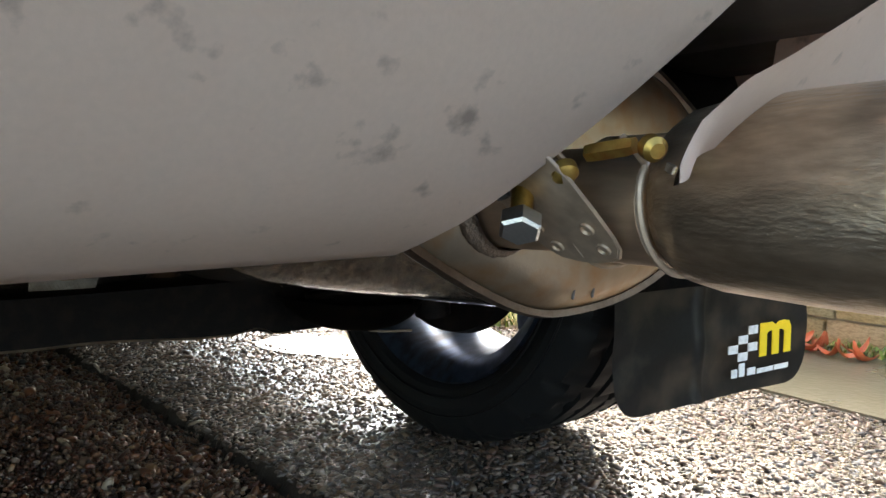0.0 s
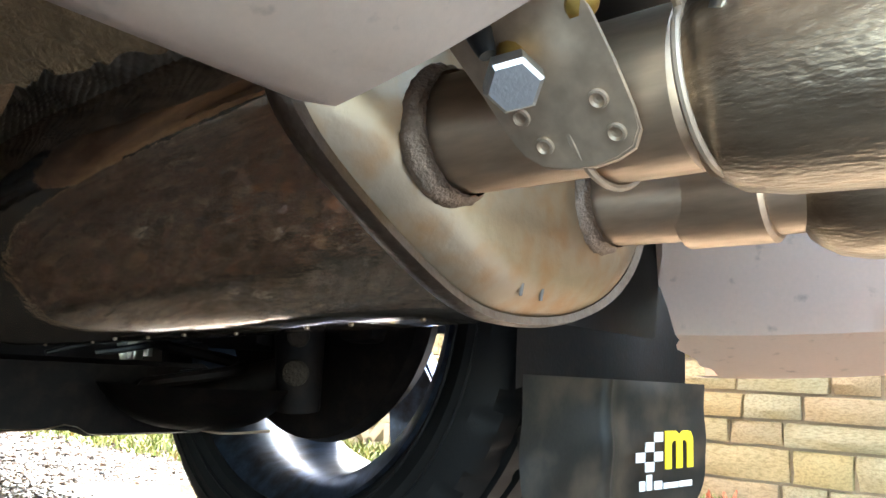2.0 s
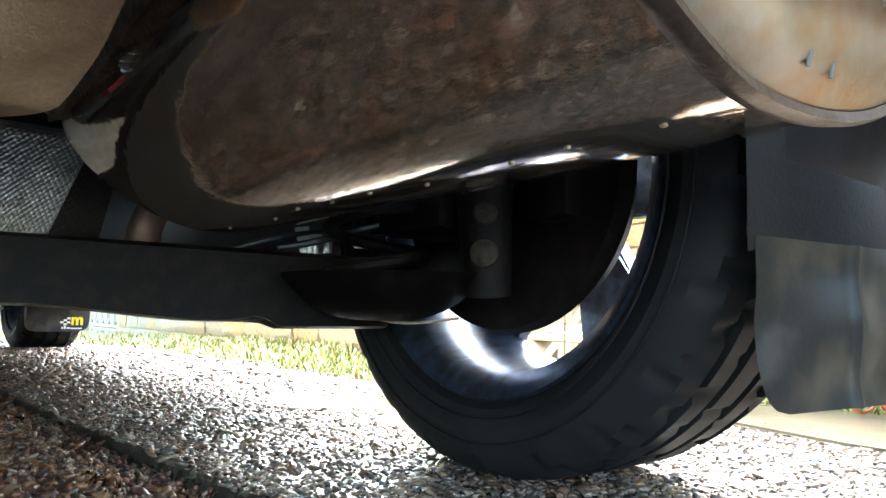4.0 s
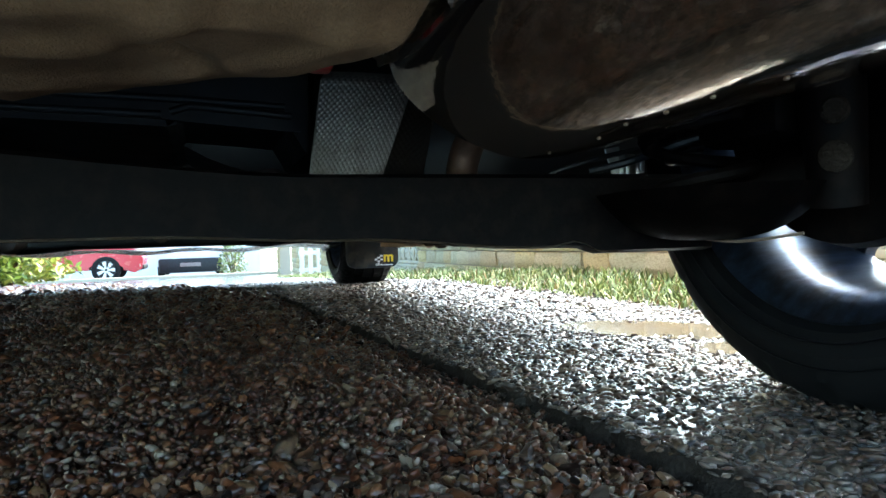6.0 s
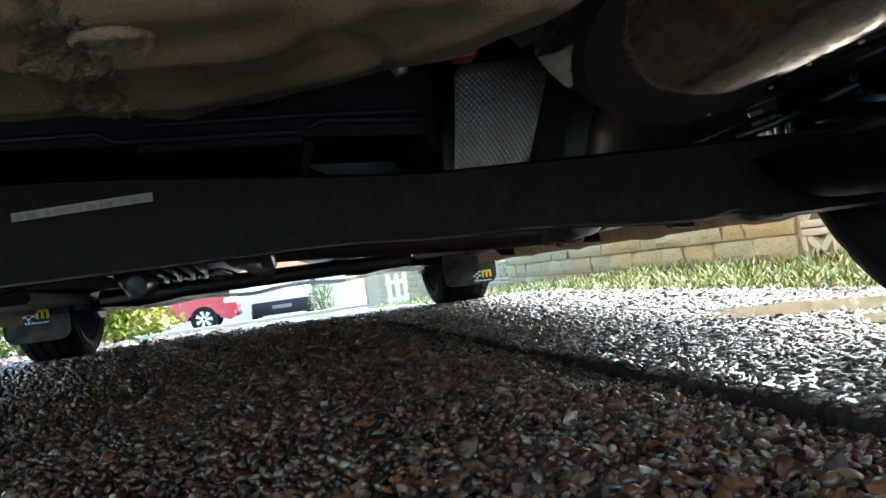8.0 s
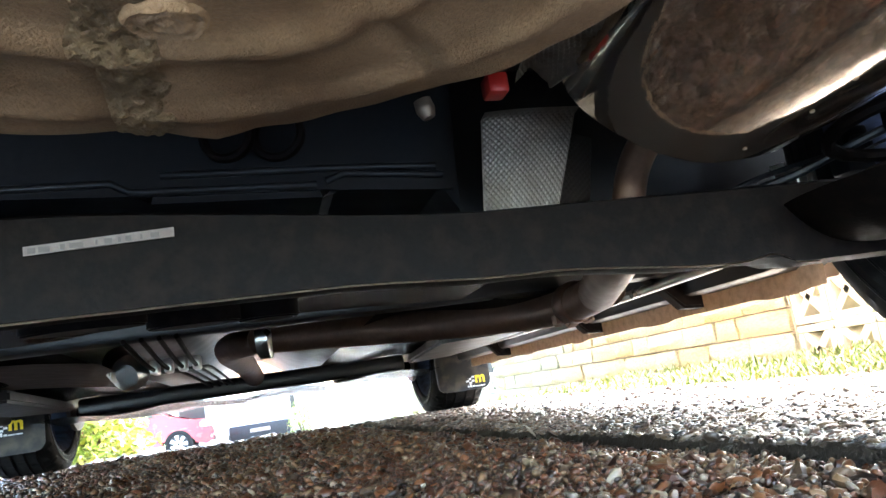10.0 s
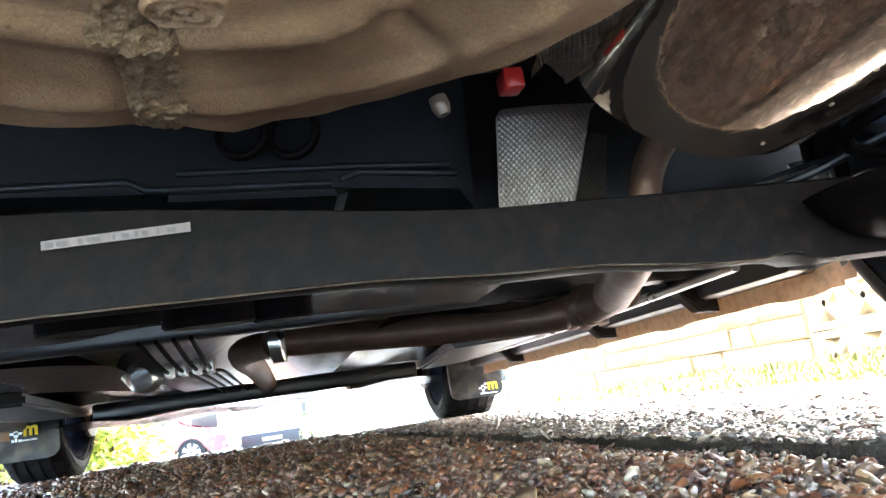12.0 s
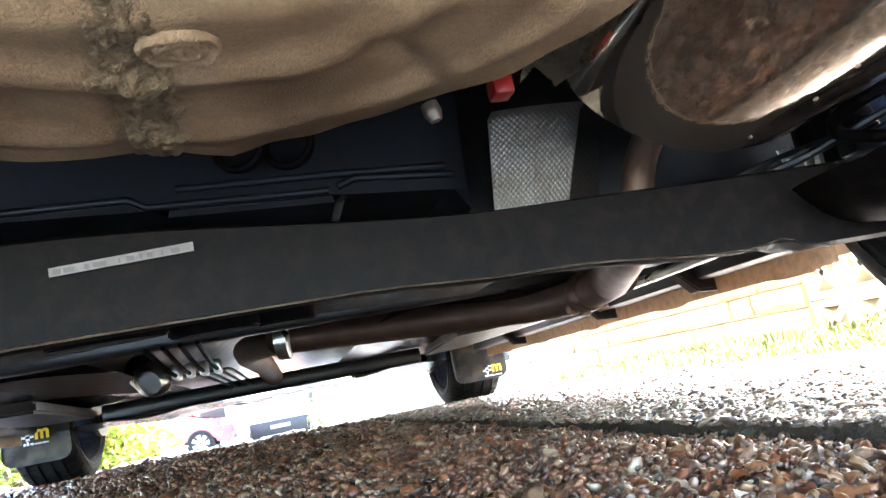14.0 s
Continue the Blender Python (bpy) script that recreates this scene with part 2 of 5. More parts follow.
def finish(name, me, mat, parent=None, label="", smooth=40):
    me.materials.append(mat)
    if smooth:
        me.shade_smooth()
        me.set_sharp_from_angle(angle=radians(smooth))
    ob = new(name, me)
    if parent is not None:
        ob.parent = parent
    return tagged(ob, label)


def thing(name, label, category, group="", kind="", at=(0, 0, 0)):
    ob = new(name)
    ob.location = at
    return tagged(ob, label, category, group, kind)


def box(bm, x0, x1, y0, y1, z0, z1, bevel=0.0, turn=None):
    v = bmesh.ops.create_cube(bm, size=1.0)["verts"]
    m = Matrix.LocRotScale(((x0 + x1) / 2, (y0 + y1) / 2, (z0 + z1) / 2), turn, (x1 - x0, y1 - y0, z1 - z0))
    bmesh.ops.transform(bm, matrix=m, verts=v)
    if bevel:
        bmesh.ops.bevel(bm, geom=list({e for q in v for e in q.link_edges}), offset=bevel, segments=2, affect="EDGES", profile=0.5)
    return bm


def prism(bm, pts, axis, a, b, bevel=0.0):
    """A flat outline in the two other axes, pulled from a to b along axis."""
    def at(p, c):
        return {"x": (c, p[0], p[1]), "y": (p[0], c, p[1]), "z": (p[0], p[1], c)}[axis]
    lo = [bm.verts.new(at(p, a)) for p in pts]
    hi = [bm.verts.new(at(p, b)) for p in pts]
    n = len(pts)
    caps = [bm.faces.new(lo), bm.faces.new(hi)]
    for i in range(n):
        bm.faces.new((lo[i], lo[(i + 1) % n], hi[(i + 1) % n], hi[i]))
    if bevel:
        bmesh.ops.bevel(bm, geom=list({e for f in caps for e in f.edges}), offset=bevel, segments=2, affect="EDGES")
    return bm


def sweep(bm, path, radius, sides=20, caps=True, smooth=4):
    """A round tube along a path; radius a number or one for each point."""
    pts = [Vector(p) for p in path]
    rad = list(radius) if isinstance(radius, (list, tuple)) else [radius] * len(pts)
    if smooth and len(pts) > 2:
        out, rr = [], []
        for i in range(len(pts) - 1):
            p0, p1, p2, p3 = pts[max(i - 1, 0)], pts[i], pts[i + 1], pts[min(i + 2, len(pts) - 1)]
            for k in range(smooth):
                t = k / smooth
                out.append(0.5 * ((2 * p1) + (p2 - p0) * t + (2 * p0 - 5 * p1 + 4 * p2 - p3) * t * t + (3 * p1 - p0 - 3 * p2 + p3) * t ** 3))
                rr.append(rad[i] * (1 - t) + rad[i + 1] * t)
        pts, rad = out + [pts[-1]], rr + [rad[-1]]
    up, rings = Vector((0.31, 0.2, 0.93)), []
    for i, p in enumerate(pts):
        d = (pts[min(i + 1, len(pts) - 1)] - pts[max(i - 1, 0)]).normalized()
        u = (up - up.dot(d) * d).normalized()
        w = d.cross(u)
        up = u
        rings.append([bm.verts.new(p + rad[i] * (math.cos(a) * u + math.sin(a) * w)) for a in (2 * math.pi * k / sides for k in range(sides))])
    for a, b in zip(rings, rings[1:]):
        for k in range(sides):
            bm.faces.new((a[k], a[(k + 1) % sides], b[(k + 1) % sides], b[k]))
    if caps:
        bm.faces.new(rings[0])
        bm.faces.new(rings[-1])
    return bm


def hexagon(bm, centre, direction, r, h):
    d = Vector(direction).normalized()
    c = Vector(centre)
    return sweep(bm, [c, c + d * h * 0.15, c + d * h * 0.85, c + d * h], [r * 0.9, r, r, r * 0.85], sides=6, smooth=0)


def sheet(bm, fn, nu, nv, thick=0.0):
    """A surface fn(u, v), u and v from 0 to 1, with an optional back side."""
    g = [[bm.verts.new(fn(i / nu, j / nv)) for j in range(nv + 1)] for i in range(nu + 1)]
    fs = [bm.faces.new((g[i][j], g[i + 1][j], g[i + 1][j + 1], g[i][j + 1])) for i in range(nu) for j in range(nv)]
    if thick:
        bmesh.ops.solidify(bm, geom=fs, thickness=thick)
    return bm


def revolve(bm, profile, seg, closed=True, dent=None):
    """Turn (x, r) points round the x axis."""
    rings = []
    for s in range(seg):
        a = 2 * math.pi * s / seg
        rings.append([bm.verts.new((x, (r - (dent(k, s) if dent else 0)) * math.sin(a), (r - (dent(k, s) if dent else 0)) * math.cos(a))) for k, (x, r) in enumerate(profile)])
    n = len(profile)
    for s in range(seg):
        a, b = rings[s], rings[(s + 1) % seg]
        for k in range(n if closed else n - 1):
            bm.faces.new((a[k], a[(k + 1) % n], b[(k + 1) % n], b[k]))
    return bm


def smoothstep(a, b, x):
    t = min(1, max(0, (x - a) / (b - a)))
    return t * t * (3 - 2 * t)

# ---- ground ----
def edge_x(y):
    """The edge between the loose gravel and the raised driveway strip."""
    return 0.445 - 0.042 * y if y < 2.2 else 0.353 - 0.25 * (y - 2.2)


def lie(x, y):
    """The lie of the land: level under the car, falling to the road and to the wall."""
    z = -0.033 * max(0, y - 2.3) if y < 30 else -0.033 * 27.7
    if 0.9 < x < 30 and y < 8:
        z -= 0.035 * (min(x, 1.7) - 0.9)
    return z


def ground_sheet():
    xs = sorted({-3000, -300, -60, -20, -8, *[-4 + 0.5 * i for i in range(7)], *[-0.9 + 0.06 * i for i in range(21)], *[0.36 + 0.02 * i for i in range(68)], 2, 3, 5, 10, 20, 60, 300, 3000})
    ys = sorted({-3000, -300, -60, -20, -8, -4, -2, *[-1.2 + 0.05 * i for i in range(90)], *[3.4 + 0.3 * i for i in range(16)], 9, 11, 14, 20, 30, 60, 300, 3000})
    bm = bmesh.new()
    g = []
    for x in xs:
        row = []
        for y in ys:
            z = lie(x, y)
            if y < 5:
                z -= 0.026 * smoothstep(0.006, -0.012, x - edge_x(y))
            row.append(bm.verts.new((x, y, z)))
        g.append(row)
    for i in range(len(xs) - 1):
        for j in range(len(ys) - 1):
            bm.faces.new((g[i][j], g[i + 1][j], g[i + 1][j + 1], g[i][j + 1]))
    return tagged(part("ground", bm, ASPHALT, None, "wet pebbly driveway running down to the road", smooth=0), kind="structure", category="ground")


ground_sheet()


bm = bmesh.new()
sheet(bm, lambda u, v: (lambda y: (edge_x(y) + 0.003 - 0.021 * u + 0.009 * noise.noise((y * 34, u, 3)) + 0.005 * noise.noise((y * 90, u, 3)), y, lie(0, y) + 0.001 - 0.016 * smoothstep(0.0, 0.55, u) + 0.004 * noise.noise((y * 75, u * 5, 7))))(-0.75 + 4.2 * v), 10, 420)
tagged(part("edging", bm, EARTH, None, "dark wet earth edge between driveway and gravel", smooth=60), category="edging", kind="structure")


def stones(name, label, mat, places, sub, flat, category):
    """Many pebbles as one mesh: each a bent, squashed ball of its own."""
    bm = bmesh.new()
    bmesh.ops.create_icosphere(bm, subdivisions=sub, radius=1.0)
    base = np.array([v.co for v in bm.verts])
    faces = np.array([[v.index for v in f.verts] for f in bm.faces])
    bm.free()
    rng = np.random.default_rng(len(places))
    n, k = len(places), len(base)
    places = np.array(places)
    ang = rng.uniform(0, 2 * math.pi, n)
    size = places[:, 3]
    sx, sy, sz = size * rng.uniform(0.8, 1.35, n), size * rng.uniform(0.65, 1.0, n), size * rng.uniform(flat * 0.7, flat * 1.3, n)
    lump = 1 + rng.uniform(-0.26, 0.22, (n, k))
    p = base[None] * lump[:, :, None]
    p = p * np.stack([sx, sy, sz], 1)[:, None]
    tx, ty = rng.normal(0, 0.3, n), rng.normal(0, 0.3, n)
    p[:, :, 2] += p[:, :, 0] * tx[:, None] + p[:, :, 1] * ty[:, None]
    c, s = np.cos(ang)[:, None], np.sin(ang)[:, None]
    q = np.stack([p[:, :, 0] * c - p[:, :, 1] * s, p[:, :, 0] * s + p[:, :, 1] * c, p[:, :, 2]], 2) + places[:, None, :3]
    f = (faces[None] + (np.arange(n) * k)[:, None, None]).reshape(-1, 3)
    me = bpy.data.meshes.new(name)
    me.vertices.add(n * k)
    me.vertices.foreach_set("co", q.reshape(-1))
    me.loops.add(f.size)
    me.loops.foreach_set("vertex_index", f.reshape(-1).astype(np.int32))
    me.polygons.add(len(f))
    me.polygons.foreach_set("loop_start", np.arange(0, f.size, 3, dtype=np.int32))
    me.update()
    me.validate()
    return tagged(finish(name, me, mat, None, label, smooth=50 if sub > 1 else 180), category=category, kind="stuff")


def scatter(x0, x1, y0, y1, step, rule):
    rng = np.random.default_rng(int(1000 * (x1 - x0) + 7))
    out = []
    y = y0
    while y < y1:
        x = x0
        while x < x1:
            px, py = x + rng.uniform(-0.45, 0.45) * step, y + rng.uniform(-0.45, 0.45) * step
            r = rule(px, py, rng)
            if r:
                out.append((px, py, *r))
            x += step
        y += step
    return out


def bed(px, py):
    d = edge_x(py) - px
    return lie(px, py) - 0.016 + 0.011 * smoothstep(0.0, 0.12, d) + 0.006 * noise.noise((px * 5, py * 5, 0))


def near_rule(px, py, rng):
    if px > edge_x(py) - (0.022 * rng.random() ** 1.6 - 0.003):
        return None
    s = 0.0031 * math.exp(rng.normal(0, 0.36))
    return bed(px, py) + rng.uniform(-0.004, 0.006), min(s, 0.014)


def mid_rule(px, py, rng):
    if px > edge_x(py) - 0.004:
        return None
    s = (0.0048 if py < 1.7 else 0.0075) * math.exp(rng.normal(0, 0.33))
    return bed(px, py) + rng.uniform(-0.004, 0.007), min(s, 0.02)


def far_rule(px, py, rng):
    if px > edge_x(py) - 0.01:
        return None
    return bed(px, py) + 0.002 + rng.uniform(-0.004, 0.01), 0.017 * math.exp(rng.normal(0, 0.3))


near = scatter(-0.22, 0.48, -0.34, 0.62, 0.0058, near_rule)
stones("gravel", "loose wet brown and buff pebble gravel under the car", PEBBLE, [p for p in near if p[0] > -0.04 and p[1] < 0.02], 2, 0.66, "gravel")
stones("gravel", "loose wet red-brown pebble gravel under the axle", PEBBLE, [p for p in near if not (p[0] > -0.04 and p[1] < 0.02)], 1, 0.66, "gravel")
rng = np.random.default_rng(31)
stones("gravel", "scattered larger pebbles on the gravel", PEBBLE, [(x, y, bed(x, y) + 0.003, rng.uniform(0.006, 0.0095)) for x, y in zip(rng.uniform(-0.3, 0.4, 200), rng.uniform(-0.3, 1.0, 200))], 2, 0.6, "gravel")
stones("gravel", "loose wet brown pebble gravel between the wheels", PEBBLE, scatter(-0.9, 0.45, 0.62, 1.7, 0.0098, mid_rule) + scatter(-1.1, 0.40, 1.7, 2.8, 0.0145, mid_rule) + scatter(-0.9, -0.22, -0.34, 0.62, 0.011, mid_rule), 1, 0.62, "gravel")
stones("gravel", "wet pebble gravel out past the front of the car", PEBBLE, scatter(-3.0, 0.4, 2.8, 6.5, 0.042, far_rule), 1, 0.6, "gravel")


def bound_rule(px, py, rng):
    if px < edge_x(py) - 0.003 * rng.random() or px > 1.5 - 0.05 * py:
        return None
    if in_puddle(px, py) > 0.55 and rng.random() < 0.93:
        return None
    s = (0.0041 if py < 1.0 else 0.0064) * math.exp(rng.normal(0, 0.3))
    return lie(px, py) + rng.uniform(-0.0010, 0.0003) - (0.003 if in_puddle(px, py) > 0.2 else 0), min(s, 0.016)


PUDDLES = [(0.83, 0.53, 0.10, 0.17, -0.5), (0.80, 0.30, 0.05, 0.06, 0.2), (0.93, 1.0, 0.03, 0.15, -0.1)]


def in_puddle(px, py):
    best = 0
    for cx, cy, rx, ry, a in PUDDLES:
        dx, dy = px - cx, py - cy
        u, v = dx * math.cos(a) - dy * math.sin(a), dx * math.sin(a) + dy * math.cos(a)
        best = max(best, 1 - math.hypot(u / rx, v / ry) + 0.35 * noise.noise((px * 14, py * 14, 3)))
    return best


stones("driveway_aggregate", "wet glossy pebbles set in the driveway surface", BOUND, scatter(0.38, 1.46, -0.62, 1.0, 0.0068, bound_rule), 1, 0.33, "driveway")
stones("driveway_aggregate", "wet glossy pebbles in the driveway by the front wheel", BOUND, scatter(0.2, 1.3, 1.0, 3.6, 0.0115, bound_rule), 1, 0.24, "driveway")

for cx, cy, rx, ry, a in PUDDLES[:2]:
    bm = bmesh.new()
    ring = []
    for k in range(48):
        t = 2 * math.pi * k / 48
        w = 1 + 0.16 * noise.noise((math.cos(t) * 2, math.sin(t) * 2, cx * 9))
        u, v = rx * w * math.cos(t), ry * w * math.sin(t)
        x, y = cx + u * math.cos(a) + v * math.sin(a), cy - u * math.sin(a) + v * math.cos(a)
        ring.append(bm.verts.new((x, y, lie(cx, cy) + 0.0016)))
    bm.faces.new(ring)
    tagged(part("puddle", bm, WATER, None, "shallow muddy rain puddle on the driveway", smooth=0), category="puddle", kind="structure")


# ---- verge and garden wall ----
def blades(name, label, places, mat, category="grass"):
    rng = np.random.default_rng(len(places))
    v, f = [], []
    for x, y, z, h in places:
        a, lean = rng.uniform(0, 6.28), rng.uniform(0.1, 0.8) * h
        w = rng.uniform(0.0018, 0.0042)
        dx, dy = math.cos(a), math.sin(a)
        i = len(v)
        for t, ww in ((0, 1), (0.5, 0.8), (0.85, 0.45), (1, 0.05)):
            cx, cy, cz = x + dx * lean * t * t, y + dy * lean * t * t, z + h * t * (1 - 0.25 * t)
            v += [(cx - dy * w * ww, cy + dx * w * ww, cz), (cx + dy * w * ww, cy - dx * w * ww, cz)]
        for k in range(3):
            f.append((i + 2 * k, i + 2 * k + 1, i + 2 * k + 3, i + 2 * k + 2))
    me = bpy.data.meshes.new(name)
    me.from_pydata(v, [], f)
    return tagged(finish(name, me, mat, None, label, smooth=60), category=category, kind="stuff")


def verge_edge(y):
    return 1.10 - 0.045 * (y - 1) + 0.03 * noise.noise((y * 3, 0, 0)) if y > 0.45 else 1.12 + 1.6 * (0.45 - y)


WALL_X = 1.62
bm = bmesh.new()
sheet(bm, lambda u, v: (lambda y: (verge_edge(y) + (WALL_X + 0.02 - verge_edge(y)) * u, y, lie(1.3, y) - 0.006 + 0.014 * math.sin(u * 2.6) + 0.012 * noise.noise((u * 6, y * 6, 1))))(0.3 + 9.7 * v), 12, 160)
tagged(part("verge", bm, SOIL, None, "grassy soil verge between driveway and wall", smooth=60), category="verge", kind="structure")
rng = np.random.default_rng(5)
tufts = []
for i in range(20000):
    y = 0.35 + 7.5 * rng.random() ** 1.7
    e = verge_edge(y)
    if e > WALL_X - 0.05:
        continue
    x = e + (WALL_X - e) * rng.random() ** 1.1
    m = noise.noise((x * 7, y * 7, 2))
    if m < -0.25:
        continue
    tufts.append((x, y, lie(1.3, y), max(0.010, (0.026 + 0.024 * m + 0.034 * (x - e) / 0.5) * rng.uniform(0.5, 1.3))))
blades("grass", "unmown green grass with dead blades along the wall", tufts, GRASS)


def wall_stone_meshes():
    out = []
    for i in range(6):
        bm = bmesh.new()
        box(bm, 0, 1, 0, 1, 0, 1)
        bmesh.ops.subdivide_edges(bm, edges=bm.edges, cuts=2, use_grid_fill=True)
        for v in bm.verts:
            w = Vector((v.co.x * 1.0, v.co.y, v.co.z))
            n = noise.noise_vector(w * 2.3 + Vector((i * 7, 0, 0)))
            v.co += Vector((n.x * 0.2, n.y * 0.03, n.z * 0.07))
            if v.co.x < 0.3 and 0.3 < v.co.y < 0.7 and 0.3 < v.co.z < 0.7:
                v.co.x -= 0.2
        bmesh.ops.recalc_face_normals(bm, faces=bm.faces)
        me = bpy.data.meshes.new("brick")
        bm.to_mesh(me)
        bm.free()
        me.materials.append(SANDSTONE)
        me.shade_smooth()
        me.set_sharp_from_angle(angle=radians(50))
        out.append(me)
    return out


STONE_MESHES = wall_stone_meshes()


def stone_wall(name, label, y0, y1, courses, x=WALL_X, lengths=(0.1, 0.22), base=None, seed=1):
    rng = random.Random(seed)
    zb = base if base is not None else lie(x, min(y0, y1) + 0.5) - 0.04
    top = zb + sum(courses)
    core = bmesh.new()
    box(core, x + 0.012, x + 0.17, y0, y1, zb - 0.1, top - 0.004)
    wall = part(name, core, MORTAR, None, label, smooth=0)
    tagged(wall, category="wall", kind="structure")
    z = zb
    for c in courses:
        y = y0 + 0.003
        while y < y1 - 0.03:
            w = min(rng.uniform(*lengths), y1 - y - 0.003)
            ob = new("brick", rng.choice(STONE_MESHES))
            ob.parent = wall
            ob.location = (x - rng.uniform(0, 0.006), y, z)
            ob.scale = (0.06, w - 0.007, c - 0.007)
            y += w
        z += c
    return wall

# ---- the car overhead ----
car = thing("car", "cream hatchback seen from under its tail, twin exhaust", "car")

# bumper skin: lip under the tail, sloping out and up; cut away on the right for the tail pipes
LIP_Y, LIP_Z = -0.455, 0.283


def bumper_point(s):
    """Down the skin from the top (s = 1) to the lip (s = 0) and the inner return (s < 0)."""
    if s < 0:
        return LIP_Y + 0.05 * -s, LIP_Z + 0.055 * -s + 0.002
    if s < 0.12:
        t = s / 0.12
        return LIP_Y - 0.03 * t, LIP_Z + 0.004 * t * t + 0.010 * t
    t = (s - 0.12) / 0.88
    return LIP_Y - 0.03 - 0.17 * math.sin(t * 1.5), LIP_Z + 0.014 + 0.36 * t ** 1.25


def bumper_left(u, v):
    s = -0.35 + 1.35 * v
    y, z = bumper_point(s)
    xe = 0.273 + 0.9 * max(0, z - LIP_Z) - (0.01 if s < 0 else 0)
    x = -0.80 + (xe + 0.80) * u
    y += 0.22 * max(0, (abs(x) - 0.3) / 0.5) ** 2.2
    return (x, y, z)


bm = bmesh.new()
sheet(bm, bumper_left, 40, 36, 0.003)
bumper = part("bumper", bm, PAINT, car, "cream painted bumper skin, speckled with road dirt", smooth=60)


def valance(u, v):
    """The right corner of the bumper, seen past the tail pipes: inner wall, underside and outer wall."""
    y = -0.40 - 0.30 * u
    rag = (0.014 * noise.noise((v * 16, u * 3, 5)) + 0.009 * noise.noise((v * 47, u * 3, 2))) * (1 - u) ** 6
    a = v * 3
    if a < 1:
        x, z = 0.655 - 0.02 * (1 - a) ** 1.6 + 0.01 * a + 0.11 * u, 0.52 - 0.275 * a
        y -= max(0, z - 0.375) * 0.8 * (1 - u)
    elif a < 2:
        x, z = (0.665 + 0.11 * u) * (2 - a) + 0.812 * (a - 1), 0.245 - 0.028 * math.sin((a - 1) * 1.57)
    else:
        x, z = 0.812 + 0.03 * math.sin((a - 2) * 1.57), 0.217 + 0.25 * (a - 2)
    return (x, y + rag + 0.03 * (a > 1.8), z + 0.03 * u * u)


bm = bmesh.new()
sheet(bm, valance, 24, 42, 0.003)
part("bumper_corner", bm, PAINT, car, "cream bumper corner with a torn inner edge", smooth=60)


CUT_X = [0.277, 0.281, 0.290, 0.316, 0.343, 0.384, 0.433, 0.6, 0.8]
CUT_Z = [0.316, 0.324, 0.335, 0.350, 0.360, 0.377, 0.398, 0.45, 0.49]


def cut_edge(u, v):
    x = 0.277 + 0.52 * u ** 1.6
    top = float(np.interp(x, CUT_X, CUT_Z))
    low = 0.316 + 0.2 * (x - 0.277)
    return (x, -0.600 + 0.030 * (1 - v) * smoothstep(0.05, 0.3, u) - 0.10 * max(0, x - 0.6), low + (top - low) * v)


bm = bmesh.new()
sheet(bm, cut_edge, 48, 8, 0.003)
part("bumper_panel", bm, PAINT, car, "cream edge of the bumper cut-out over the tail pipes", smooth=60)


def arch_skin(u, v):
    """Skin above the tail pipe opening."""
    x = 0.47 + 0.26 * u
    return (x, -0.64 - 0.03 * math.sin(v * 2.6), 0.50 + 0.012 * math.cos(u * 6) + 0.14 * v)


bm = bmesh.new()
sheet(bm, arch_skin, 12, 10, 0.003)
part("bumper_panel", bm, PAINT, car, "cream bumper skin above the tail pipes", smooth=60)

# body shell, closed above so that it shades the ground
SIDE = [(-0.66, 0.62), (-0.62, 1.02), (-0.45, 1.38), (0.2, 1.46), (1.2, 1.44), (2.0, 1.02), (2.95, 0.88), (3.2, 0.72), (3.24, 0.22), (2.83, 0.19)]
SIDE += [(2.5 + 0.335 * math.cos(a), 0.3 + 0.335 * math.sin(a)) for a in [math.pi * k / 12 for k in range(13)]]
SIDE += [(2.12, 0.15), (0.40, 0.15)]
SIDE += [(0.335 * math.cos(a), 0.3 + 0.335 * math.sin(a)) for a in [math.pi * k / 12 for k in range(13)]]
SIDE += [(-0.40, 0.25), (-0.58, 0.3)]
for sx in (1, -1):
    bm = bmesh.new()
    prism(bm, SIDE, "x", sx * 0.80, sx * 0.835)
    part("side_panel", bm, PAINT, car, smooth=30)
bm = bmesh.new()
TOP = [(-0.66, 0.62), (-0.62, 1.02), (-0.45, 1.38), (0.2, 1.46), (1.2, 1.44), (2.0, 1.02), (2.95, 0.88), (3.2, 0.72), (3.24, 0.22)]
sheet(bm, lambda u, v: (-0.80 + 1.6 * u, *TOP[round(v * (len(TOP) - 1))]), 1, len(TOP) - 1, 0.004)
part("roof_shell", bm, PAINT, car, smooth=30)

# floor pan, sills and what hangs from them
def floor_point(u, v):
    y = -0.60 + 3.75 * v
    x = -0.80 + 1.6 * u
    z = 0.42 if y < 0.36 else 0.235
    tunnel = math.exp(-((x - 0.02) / 0.11) ** 2) * 0.09
    rib = 0.008 * (math.sin(x * 40) > 0.4) * (abs(x) > 0.2)
    return (x, y, z + tunnel * (y > 0.2) + rib)


